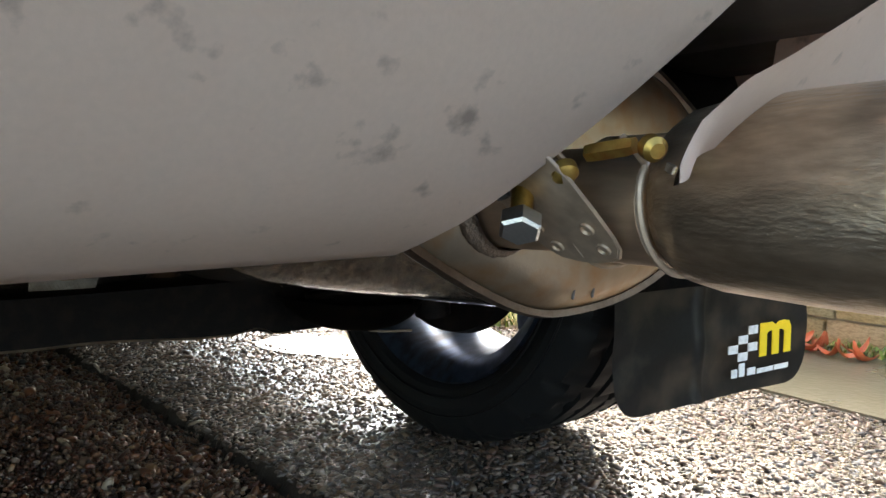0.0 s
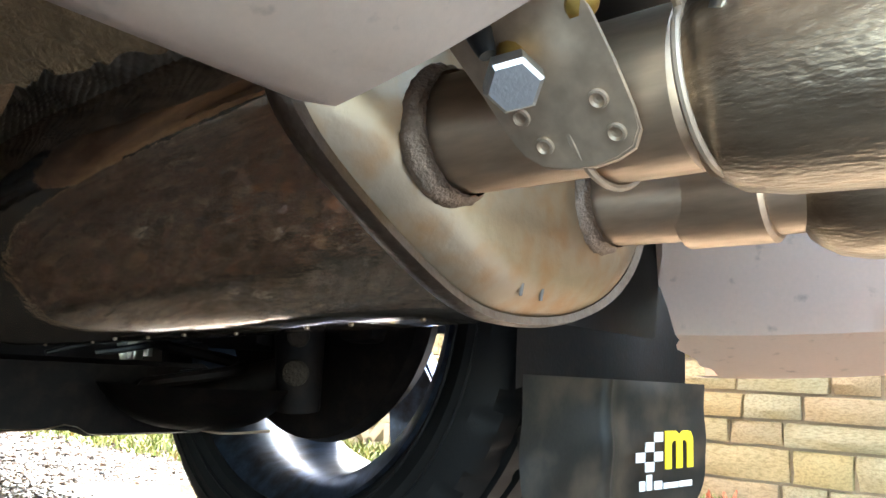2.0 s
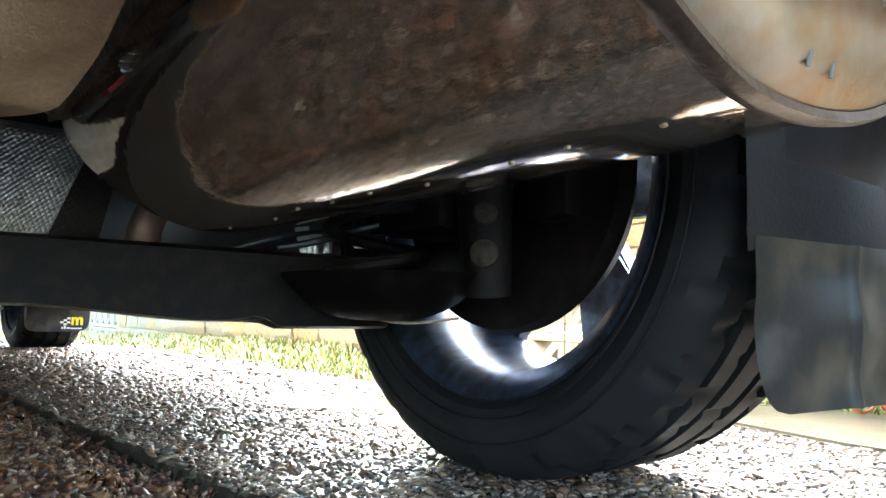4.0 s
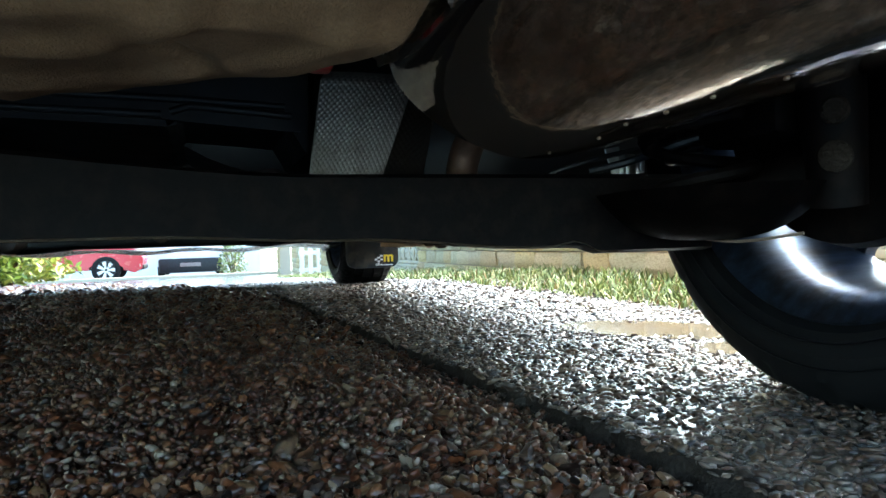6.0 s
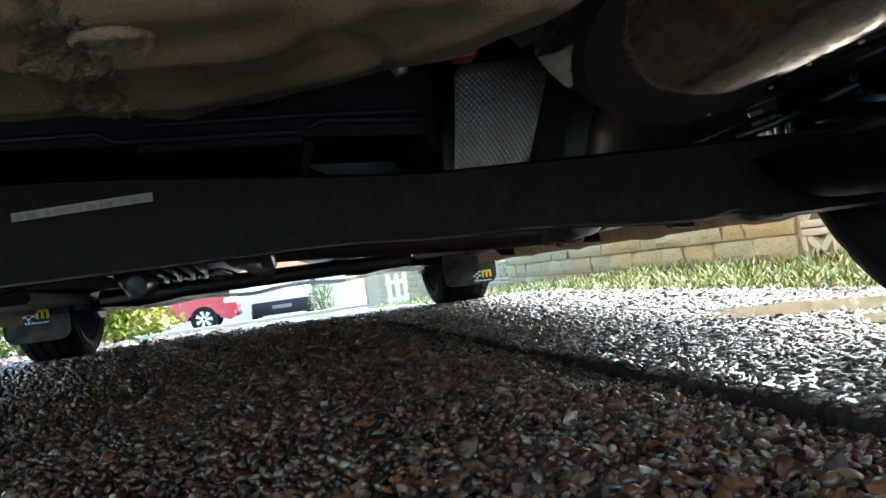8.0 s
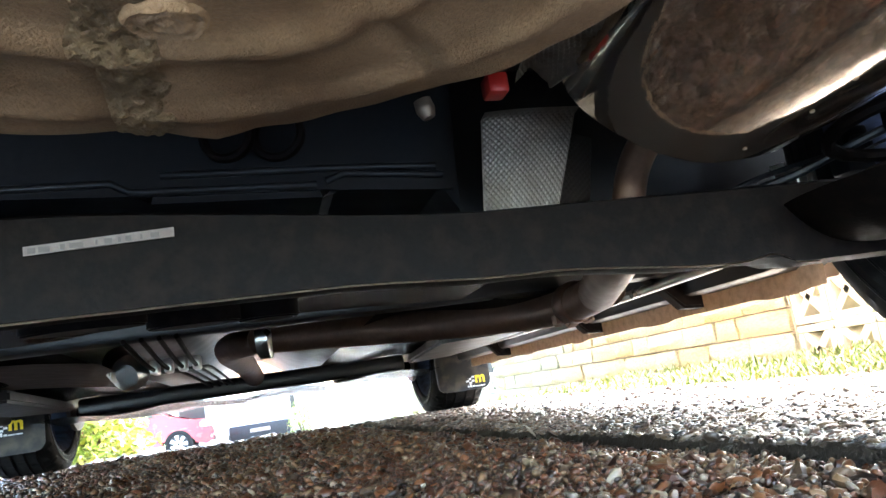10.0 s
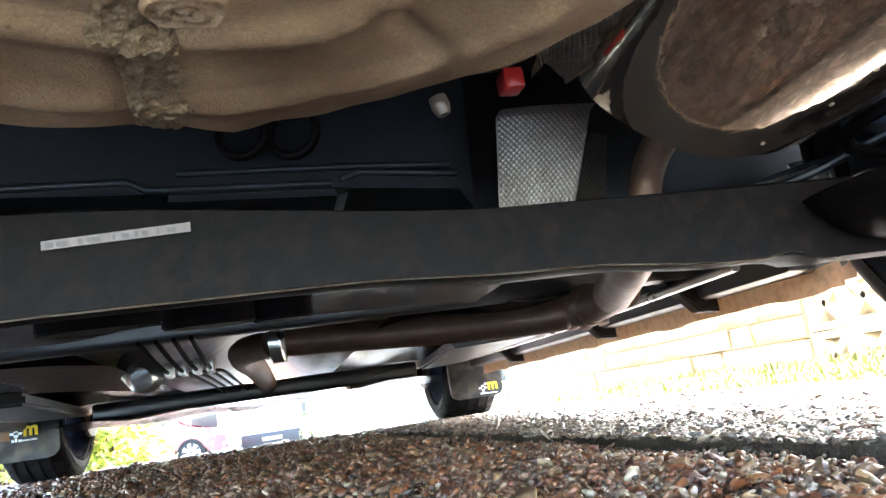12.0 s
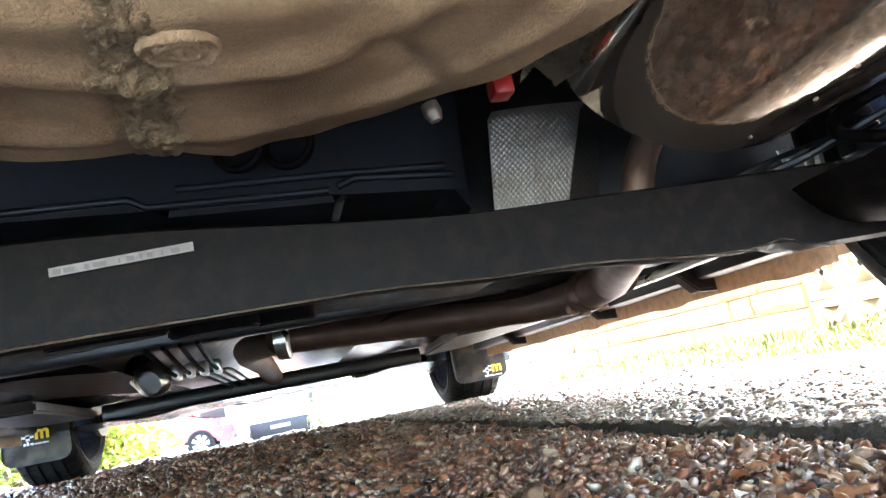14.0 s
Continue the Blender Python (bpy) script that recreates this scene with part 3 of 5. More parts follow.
bm = bmesh.new()
sheet(bm, floor_point, 64, 90)
part("floor_pan", bm, FLOORPAINT, car, "dark painted floor pan with pressed ribs", smooth=35)
for sx in (1, -1):
    bm = bmesh.new()
    box(bm, min(sx * 0.70, sx * 0.80), max(sx * 0.70, sx * 0.80), 0.40, 2.12, 0.165, 0.26, 0.012)
    part("sill", bm, FLOORPAINT, car, "dark sill with a bright lower seam")
    bm = bmesh.new()
    sheet(bm, lambda u, v, s=sx: (s * (0.745 + 0.002 * math.sin(v * 60)), 0.36 + 1.74 * v, 0.170 - 0.032 * u - 0.004 * (math.sin(v * 31) > 0.8)), 2, 60, 0.003)
    part("sill_seam", bm, PLATE, car, "pale worn sill seam")
    for y in (0.62, 1.0, 1.62):
        bm = bmesh.new()
        prism(bm, [(sx * 0.60, 0.235), (sx * 0.735, 0.235), (sx * 0.735, 0.145), (sx * 0.70, 0.148), (sx * 0.66, 0.19)], "y", y, y + 0.03, 0.004)
        part("sill_bracket", bm, BLACKSTEEL, car)

# spare wheel well
WELL = (0.02, -0.235, 0.236)


def oval(t, e=2.25):
    c, s = math.cos(t), math.sin(t)
    return math.copysign(abs(c) ** (2 / e), c), math.copysign(abs(s) ** (2 / e), s)


def well_point(u, v):
    """Round tub: flat pressed bottom with ridges, rounded shoulder, wall going up."""
    a = 2 * math.pi * u
    if v < 0.8:
        r, z = WELL[2] * 0.97 * v / 0.8, 0.0
    else:
        t = (v - 0.8) / 0.2
        r, z = WELL[2] * (0.97 + 0.03 * math.sin(min(1, t * 2) * 1.57)), 0.012 * (1 - math.cos(min(1, t * 2) * 1.57)) + 0.15 * max(0, t - 0.5) * 2
    c, q = oval(math.pi / 2 - a, 2.4)
    x, y = WELL[0] + r * c, WELL[1] + r * q * (1.0 if q > 0 else 0.7)
    if v <= 0.86:
        ridge = 0.006 * math.exp(-((r - 0.200) / 0.010) ** 2) + 0.007 * math.exp(-((r - 0.135) / 0.012) ** 2) + 0.010 * math.exp(-(r / 0.045) ** 2)
        spoke = 0.007 * math.exp(-(math.sin(a * 4 + 0.5) / 0.16) ** 2) * smoothstep(0.13, 0.145, r) * smoothstep(0.215, 0.195, r)
        z += -ridge + spoke + 0.005 * noise.noise((x * 9, y * 9, 4)) + 0.0025 * noise.noise((x * 28, y * 28, 9))
        z += 0.012 * (1 - r / WELL[2])
    nose = 0.007 * math.exp(-((x - 0.038) / 0.02) ** 2) * smoothstep(0.85, 1.0, q) * smoothstep(0.18, 0.23, r)
    return (x, y, 0.252 + z - nose + 0.55 * max(0, -0.15 - y))


bm = bmesh.new()
sheet(bm, well_point, 160, 60)
well = part("spare_wheel_well", bm, UNDERSEAL, car, "tan undersealed round spare wheel well, dirty and pressed with ridges", smooth=60)
# seam sealer running along the car under the well
bm = bmesh.new()


def sealer_point(u, v):
    y = 0.0 - 0.26 * v
    x = 0.000 + 0.032 * (u - 0.5) * (1 + 0.5 * noise.noise((u, y * 40, 8))) + 0.005 * noise.noise((u * 2, y * 30, 1))
    r = math.hypot(x - WELL[0], y - WELL[1])
    z = 0.2490 - 0.006 * math.exp(-((r - 0.200) / 0.010) ** 2) - 0.007 * math.exp(-((r - 0.135) / 0.012) ** 2) + 0.012 * (1 - r / WELL[2])
    if r > 0.228:
        z += 0.5 * (r - 0.228)
    return (x, y, z + 0.001 - 0.002 * math.sin(math.pi * u) - 0.0032 * noise.noise((x * 190, y * 150, 0)) + 0.55 * max(0, -0.15 - y))


sheet(bm, sealer_point, 26, 200, 0.004)
part("seam_sealer", bm, SEALER, well, "lumpy pale seam sealer")
bm = bmesh.new()
def plug_point(u, v):
    a, r = 2 * math.pi * u, 0.019 * v
    x, y = 0.022 + 1.25 * r * math.cos(a), -0.128 + r * math.sin(a)
    return (x, y, 0.2525 + 0.010 * smoothstep(0.7, 1.0, v) - 0.0010 * math.cos(v * 17) + 0.004 * noise.noise((x * 70, y * 70, 3)))


sheet(bm, plug_point, 40, 20)
part("drain_plug", bm, UNDERSEAL, well, "round pressed drain plug")

# fuel tank ahead of the axle
bm = bmesh.new()
prism(bm, [(-0.42, 0.30), (-0.42, 0.285), (-0.16, 0.283), (-0.055, 0.283), (-0.03, 0.27), (0.115, 0.264), (0.128, 0.274), (0.225, 0.266), (0.24, 0.24), (0.25, 0.42), (-0.42, 0.42)], "y", 0.205, 0.60, 0.006)
tank = part("fuel_tank", bm, BLACKPLASTIC, car, "black moulded plastic fuel tank", smooth=30)
for pts in ([(-0.40, 0.292), (-0.165, 0.290), (-0.06, 0.288), (-0.045, 0.279), (0.11, 0.2735)], [(0.118, 0.276), (0.135, 0.282), (0.226, 0.274)], [(-0.02, 0.292), (0.12, 0.288), (0.22, 0.283)]):
    bm = bmesh.new()
    sweep(bm, [(x, 0.2035, z) for x, z in pts], 0.0035, 10, smooth=0)
    part("moulded_ledge", bm, BLACKPLASTIC, tank)
bm = bmesh.new()
sheet(bm, lambda u, v: (-0.46 + 0.78 * u, 0.19 + 0.36 * v, 0.196 + 0.018 * math.sin(u * 3.1) * math.sin(v * 2.5) + 0.008 * math.exp(-((u - 0.45) / 0.06) ** 2)), 40, 20, 0.004)
part("tank_shield", bm, WETBLACK, car, "glossy black tank shield with slots")
for x, y, w in ((-0.02, 0.42, 0.05), (0.06, 0.44, 0.035), (-0.12, 0.36, 0.06)):
    bm = bmesh.new()
    prism(bm, [(x + w * math.cos(a), y + 0.018 * math.sin(a)) for a in [math.pi * k / 8 for k in range(16)]], "z", 0.188, 0.215, 0.002)
    part("shield_slot", bm, BLACKSTEEL, car)
for x, z in ((0.040, 0.318), (0.082, 0.316)):
    bm = bmesh.new()
    revolve(bm, [(-0.006 + 0.006 * math.cos(a), 0.021 + 0.004 * math.sin(a)) for a in [math.pi * k / 4 for k in range(8)]], 24)
    bmesh.ops.transform(bm, matrix=pose(x, 0.19, z, 0, 0, 70), verts=bm.verts)
    part("hose", bm, BLACKSTEEL, car, "ribbed black hose end")
bm = bmesh.new()
box(bm, 0.222, 0.238, 0.030, 0.05, 0.280, 0.296, 0.003)
part("connector", bm, REDPLASTIC, car, "red plastic connector")
bm = bmesh.new()
sweep(bm, [(0.190, 0.10, 0.305), (0.192, 0.10, 0.297), (0.194, 0.10, 0.290)], [0.007, 0.008, 0.005], 14)
part("grommet", bm, PLATE, car, "pale plastic grommet")

# rear axle beam with its label
def beam_low(x):
    return 0.161 - 0.006 * smoothstep(0.1, 0.24, abs(x)) - 0.011 * smoothstep(0.26, 0.42, abs(x)) - 0.006 * smoothstep(0.462, 0.474, abs(x))


def beam_high(x):
    return 0.209 + 0.026 * smoothstep(0.24, -0.12, x)


bm = bmesh.new()
prof = [(0, 0.02), (0.0, 0.93), (0.012, 1.0), (0.06, 1.0), (0.075, 0.93), (0.078, 0.3), (0.05, 0.06), (0.012, -0.02)]


def beam_point(u, v):
    x = -0.60 + 1.2 * u
    k = min(int(v * len(prof) + 0.5), len(prof))
    dy, h = prof[k % len(prof)]
    lo, hi = beam_low(x), beam_high(x)
    return (x, 0.080 + dy + 0.001 * noise.noise((x * 3, h * 2, 6)), lo + (hi - lo) * h)


sheet(bm, beam_point, 80, len(prof))
beam = part("axle_beam", bm, BLACKSTEEL, car, "black torsion beam rear axle with dusty patches", smooth=35)
# thin pale flange paints the highlight along the beam's lower edge
bm = bmesh.new()
sheet(bm, lambda u, v: (-0.5 + 1.0 * u, 0.083 - 0.005 * v, beam_low(-0.5 + u) + 0.002 - 0.003 * v + 0.005 * math.exp(-((abs(u - 0.5) - 0.46) / 0.02) ** 2)), 90, 2, 0.002)
part("beam_flange", bm, PLATE, beam, "pale lower flange drawn as the edge highlight")
bm = bmesh.new()
prism(bm, [(-0.094, 0.204), (-0.001, 0.208), (-0.001, 0.2145), (-0.094, 0.2100)], "y", 0.0780, 0.0770)
sticker = part("label_sticker", bm, LABEL, beam, "narrow white printed label")
for i, (a, w) in enumerate(((0.03, 0.05), (0.1, 0.07), (0.24, 0.03), (0.3, 0.09), (0.47, 0.015), (0.53, 0.05), (0.62, 0.02), (0.67, 0.04), (0.77, 0.015), (0.84, 0.06))):
    bm = bmesh.new()
    box(bm, -0.094 + 0.093 * a, -0.094 + 0.093 * (a + w), 0.0764, 0.0770, 0.205 + 0.004 * a, 0.2085 + 0.004 * a)
    part("print_bar", bm, INK, sticker, smooth=0)

# trailing arms, spring pans, hubs and brakes on both sides
def rear_corner(s):
    bm = bmesh.new()
    sweep(bm, [(s * 0.46, 0.22, 0.19), (s * 0.50, 0.13, 0.176), (s * 0.565, 0.05, 0.176), (s * 0.62, -0.03, 0.20)], [0.016, 0.024, 0.020, 0.022], 18)
    part("trailing_arm", bm, BLACKSTEEL, car, "black pressed trailing arm")
    bm = bmesh.new()
    sheet(bm, lambda u, v: (s * (0.555 + 0.085 * v * math.sin(2 * math.pi * u)), 0.03 + 0.115 * v * math.cos(2 * math.pi * u), 0.146 + 0.042 * v ** 3), 40, 8, 0.003)
    part("spring_pan", bm, BLACKSTEEL, car, "dished black spring pan with a bright rim")
    bm = bmesh.new()
    sweep(bm, [(s * (0.55 + 0.045 * math.cos(a)), 0.03 + 0.045 * math.sin(a), 0.165 + 0.0075 * a) for a in [0.5 * k for k in range(60)]], 0.006, 8, smooth=0)
    part("coil_spring", bm, BLACKSTEEL, car, "black coil spring")
    bm = bmesh.new()
    sweep(bm, [(s * 0.548, 0.162, 0.1705), (s * 0.552, 0.115, 0.160), (s * 0.556, 0.06, 0.1505), (s * 0.565, 0.0, 0.1445), (s * 0.585, -0.05, 0.150)], 0.0014, 8)
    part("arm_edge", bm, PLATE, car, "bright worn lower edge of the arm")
    bm = bmesh.new()
    sweep(bm, [(s * 0.60, -0.07, 0.17), (s * 0.59, -0.075, 0.25), (s * 0.58, -0.08, 0.42)], [0.02, 0.024, 0.024], 16, smooth=0)
    part("damper", bm, BLACKSTEEL, car, "black damper")
    bm = bmesh.new()
    box(bm, min(s * 0.56, s * 0.65), max(s * 0.56, s * 0.65), -0.05, 0.05, 0.225, 0.325, 0.012)
    hub = part("hub_carrier", bm, BLACKSTEEL, car, "black hub carrier")
    bm = bmesh.new()
    sweep(bm, [(s * 0.5775, -0.0900, 0.237), (s * 0.5715, -0.0956, 0.237), (s * 0.5700, -0.0970, 0.237)], [0.010, 0.010, 0.008], 18, smooth=0)
    part("bush_bolt", bm, EARTH, hub, "rusty bolt head")
    for zr, ya, yb in ((0.228, 0.03, 0.085), (0.201, 0.025, 0.09), (0.170, 0.03, 0.085)):
        bm = bmesh.new()
        sweep(bm, [(s * 0.572, ya, zr), (s * 0.570, (ya + yb) / 2, zr + 0.001), (s * 0.566, yb, zr - 0.002)], 0.0016, 8)
        part("pressed_rib", bm, BLACKPLASTIC, hub)
    bm = bmesh.new()
    prism(bm, [(0.058, 0.236), (0.064, 0.236), (0.066, 0.262), (0.088, 0.262), (0.088, 0.268), (0.058, 0.268)], "x", s * 0.652, s * 0.655, 0.0006)
    part("hose_bracket", bm, ZINC, hub, "pale hose bracket")
    bm = bmesh.new()
    sweep(bm, [(s * 0.5775, -0.0900, 0.204), (s * 0.5715, -0.0956, 0.204), (s * 0.5700, -0.0970, 0.204)], [0.0115, 0.0115, 0.009], 20, smooth=0)
    part("rubber_bush", bm, EARTH, hub, "rusty round bush end")
    bm = bmesh.new()
    box(bm, min(s * 0.625, s * 0.66), max(s * 0.625, s * 0.66), -0.135, -0.085, 0.235, 0.335, 0.01)
    part("brake_caliper", bm, BLACKSTEEL, car, "black brake caliper")
    bm = bmesh.new()
    revolve(bm, [(0.648, 0.02), (0.644, 0.12), (0.644, 0.144), (0.66, 0.148), (0.662, 0.144), (0.652, 0.02)], 56)
    bmesh.ops.transform(bm, matrix=pose(0, -0.033, 0.284) @ Matrix.Diagonal((s, 1, 1, 1)), verts=bm.verts)
    part("brake_shield", bm, BLACKSTEEL, car, "black brake dust shield")
    bm = bmesh.new()
    sweep(bm, [(s * 0.50, 0.13, 0.215), (s * 0.53, 0.11, 0.222), (s * 0.56, 0.06, 0.235), (s * 0.61, 0.03, 0.25)], 0.004, 8)
    part("brake_hose", bm, BLACKPLASTIC, car, "thin black brake hose")
    bm = bmesh.new()
    box(bm, s * 0.545 - 0.006, s * 0.545 + 0.006, 0.128, 0.142, 0.210, 0.232, 0.002)
    box(bm, s * 0.558 - 0.003, s * 0.558 + 0.003, 0.128, 0.142, 0.214, 0.230, 0.001)
    part("hose_clip", bm, ZINC, car, "bright metal hose clip")
    bm = bmesh.new()
    box(bm, s * 0.612 - 0.016, s * 0.612 + 0.016, 0.125, 0.150, 0.222, 0.268, 0.004)
    box(bm, s * 0.612 - 0.010, s * 0.612 + 0.010, 0.116, 0.126, 0.232, 0.256, 0.003)
    part("cable_bracket", bm, BLACKPLASTIC, car, "black cable bracket")
    bm = bmesh.new()
    sweep(bm, [(s * 0.46, 0.150, 0.212), (s * 0.50, 0.142, 0.225), (s * 0.55, 0.138, 0.236), (s * 0.612, 0.132, 0.246)], 0.0028, 8)
    part("brake_cable", bm, BLACKPLASTIC, car, "black handbrake cable")
    bm = bmesh.new()
    prism(bm, [(s * 0.524, 0.238), (s * 0.540, 0.241), (s * 0.547, 0.206), (s * 0.533, 0.209)], "y", 0.1415, 0.1435, 0.0005)
    part("bracket_plate", bm, ZINC, car, "pale metal bracket plate")
    bm = bmesh.new()
    sweep(bm, [(s * 0.505, 0.104, 0.1815), (s * 0.55, 0.101, 0.178), (s * 0.60, 0.098, 0.173)], 0.0013, 8)
    part("arm_flange", bm, PLATE, car, "bright worn flange of the trailing arm")


rear_corner(1)
rear_corner(-1)
bm = bmesh.new()
box(bm, -0.796, 0.796, 0.61, 0.65, 0.20, 0.42, 0.01)
for q in (1, -1):
    box(bm, min(q * 0.26, q * 0.796), max(q * 0.26, q * 0.796), 0.30, 0.34, 0.185, 0.42, 0.01)
part("crossmember", bm, FLOORPAINT, car, "dark floor crossmember behind the axle")
# added black sheets stand for the deep shade in the arch above each flap
for s in (1, -1):
    bm = bmesh.new()
    sheet(bm, lambda u, v, s=s: (s * (0.635 + 0.35 * u), -0.288 + 0.004 * math.sin(u * 9), 0.200 + 0.004 * math.sin(u * 17) + 0.25 * v), 24, 12, 0.004)
    part("arch_closing_panel", bm, BLACKSTEEL, car, "black sheet standing for the shaded arch cavity above the mud flap")

# wheels
def tyre_profile():
    half = 0.096
    p = [(-half * 0.80, 0.204), (-half * 0.98, 0.215), (-half * 1.06, 0.236), (-half * 1.02, 0.258), (-half * 0.93, 0.272), (-half * 0.84, 0.2785)]
    tread = []
    for c in (-0.055, -0.02, 0.02, 0.055):
        tread += [(c - 0.006, 0.283), (c - 0.005, 0.276), (c + 0.005, 0.276), (c + 0.006, 0.283)]
    p += tread + [(-x, r) for x, r in reversed(p[:6])]
    p += [(half * 0.6, 0.198), (-half * 0.6, 0.198)]
    return p


def build_wheel(name, label, s):
    """A wheel about its own centre; the outer face towards +x, turned for the other side."""
    pr = tyre_profile()

    def dent(k, i):
        x, r = pr[k]
        if r < 0.270 or 6 <= k < 22 and r < 0.28:
            return 0.0
        ph = (i + abs(x) * 260) % 12
        return 0.006 if ph < 2 and abs(x) > 0.028 else (0.003 if ph < 1 else 0.0)

    bm = bmesh.new()
    revolve(bm, pr, 264, dent=dent)
    tyre_mesh = bm
    bm = bmesh.new()
    revolve(bm, [(-0.090, 0.2065), (-0.086, 0.209), (-0.078, 0.204), (-0.07, 0.190), (-0.03, 0.184), (0.03, 0.180), (0.06, 0.186), (0.078, 0.200), (0.086, 0.208), (0.090, 0.206), (0.083, 0.196), (0.064, 0.180), (0.03, 0.174), (-0.03, 0.178), (-0.068, 0.184), (-0.082, 0.198)], 96)
    ty = part("wheel", bm, RIM, car, "silver alloy wheel, dusty inside", smooth=50)
    part("tyre", tyre_mesh, RUBBER, ty, "black low-profile tyre with worn wet tread", smooth=28)
    rings = bmesh.new()
    for r in (0.223, 0.246):
        revolve(rings, [(-0.1012 + 0.0016 * math.cos(a), r + 0.0012 * math.sin(a)) for a in [math.pi * k / 3 for k in range(6)]], 120)
    part("sidewall_ring", rings, RUBBER, ty, smooth=60)
    for k in range(5):
        a = 2 * math.pi * k / 5 + 0.23
        sp = bmesh.new()
        pts = [(0.03, 0.026), (0.10, 0.034), (0.15, 0.043), (0.179, 0.058), (0.179, -0.058), (0.15, -0.043), (0.10, -0.034), (0.03, -0.026)]
        prism(sp, pts, "x", 0.045, 0.074, 0.006)
        bmesh.ops.transform(sp, matrix=Matrix.Rotation(a, 4, "X"), verts=sp.verts)
        part("spoke", sp, RIM, ty, smooth=40)
    bm = bmesh.new()
    revolve(bm, [(0.02, 0.001), (0.02, 0.05), (0.04, 0.062), (0.078, 0.055), (0.082, 0.001)], 40, closed=False)
    part("hub_face", bm, RIM, ty, smooth=40)
    bm = bmesh.new()
    revolve(bm, [(-0.028, 0.03), (-0.028, 0.128), (-0.012, 0.128), (-0.012, 0.03)], 64)
    part("brake_disc", bm, DISC, ty, "rusty-edged brake disc")
    return ty


def place_wheel(at, s):
    ob = build_wheel("wheel", "", s)
    ob.location = at
    ob.rotation_euler = (radians(17), 0, 0 if s > 0 else math.pi)
    return ob


for at, s in (((0.742, 0.0, 0.279), 1), ((-0.742, 0.0, 0.279), -1), ((0.742, 2.5, 0.268), 1), ((-0.742, 2.5, 0.270), -1)):
    place_wheel(at, s)

# arch liners over each wheel
for y in (0.0, 2.5):
    for s in (1, -1):
        bm = bmesh.new()
        sheet(bm, lambda u, v, s=s, y=y: (s * (0.60 + 0.2 * u), y + 0.335 * math.cos(-0.15 + 3.44 * v), 0.3 + 0.335 * math.sin(-0.15 + 3.44 * v)), 3, 24, 0.003)
        sheet(bm, lambda u, v, s=s, y=y: (s * 0.598, y - 0.335 + 0.67 * u, 0.335 + 0.3 * v), 2, 2, 0.003)
        part("arch_liner", bm, BLACKPLASTIC, car, "black wheel arch liner")


# mud flaps with their printed badge
def letter_m(bm, x0, z0, w, h):
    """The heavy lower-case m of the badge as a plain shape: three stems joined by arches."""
    st = w * 0.22
    pts = [(0, 0), (st, 0), (st, h * 0.66), (st * 1.3, h * 0.74), (w * 0.5 - st / 2, h * 0.74), (w * 0.5 - st / 2, 0), (w * 0.5 + st / 2, 0), (w * 0.5 + st / 2, h * 0.74), (w - st * 1.3, h * 0.74), (w - st, h * 0.66), (w - st, 0), (w, 0), (w, h * 0.78), (w * 0.92, h * 0.97), (w * 0.8, h), (w * 0.62, h), (w * 0.5, h * 0.9), (w * 0.38, h), (st, h), (st, h * 0.93), (st * 0.9, h), (0, h)]
    return prism(bm, [(x0 + a, z0 + b) for a, b in pts], "y", -0.0032, -0.0022)


def mud_flap(at, turn, w, h, logo_x, logo_z, k, label, wide=1.0, crease=0.4):
    ob_m = pose(*at, 0, 0, turn)
    bm = bmesh.new()
    r = 0.035

    def fp(u, v):
        x, z = w * u, h * v
        if z < r:
            d = r - math.sqrt(max(0, r * r - (r - z) ** 2))
            x = min(max(x, d), w - d)
        bend = 0.010 * math.sin(u * 2.2) + (0.016 * (crease - u) if u < crease else 0) - 0.004 * math.exp(-((u - crease) / 0.02) ** 2)
        return (x, bend + 0.004 * noise.noise((u * 3, v * 3, 2)), z)

    sheet(bm, fp, 48, 40, 0.004)
    flap = part("mud_flap", bm, FLAP, car, label, smooth=50)
    flap.matrix_basis = ob_m

    def on(z_x):
        return 0.010 * math.sin(z_x / w * 2.2)
    bm = bmesh.new()
    letter_m(bm, 0, 0, 0.036 * k, 0.0285 * k)
    ob = part("badge_letter", bm, YELLOW, flap, "bold yellow printed letter", smooth=0)
    ob.scale = (wide, 1, 0.93)
    ob.location = (logo_x + 0.034 * k * wide, on(logo_x) - 0.004, logo_z)
    for c in range(3):
        for q in range(4):
            if (c + q) % 2 == 0 or c == 0 and q in (0, 3):
                continue
            bm = bmesh.new()
            e = 0.0105 * k
            g = 0.0072 * k
            prism(bm, [(c * e, q * g), ((c + 0.96) * e, q * g), ((c + 0.97) * e, (q + 0.96) * g), (c * e, (q + 0.96) * g)], "y", -0.0032, -0.0022)
            sq = part("badge_square", bm, WHITE, flap, smooth=0)
            sq.scale = (wide, 1, 0.93)
            sq.location = (logo_x, on(logo_x) - 0.004, logo_z - 0.001)
    for a, b, hh in ((0.004, 0.010, 0.007), (0.012, 0.018, 0.011), (0.021, 0.030, 0.006), (0.032, 0.050, 0.004), (0.0515, 0.068, 0.0042)):
        bm = bmesh.new()
        box(bm, a * k, b * k, -0.0032, -0.0022, -0.014 * k, (-0.014 + hh) * k)
        bar = part("badge_bar", bm, WHITE, flap, smooth=0)
        bar.scale = (wide, 1, 0.93)
        bar.location = (logo_x, on(logo_x) - 0.004, logo_z)
    return flap


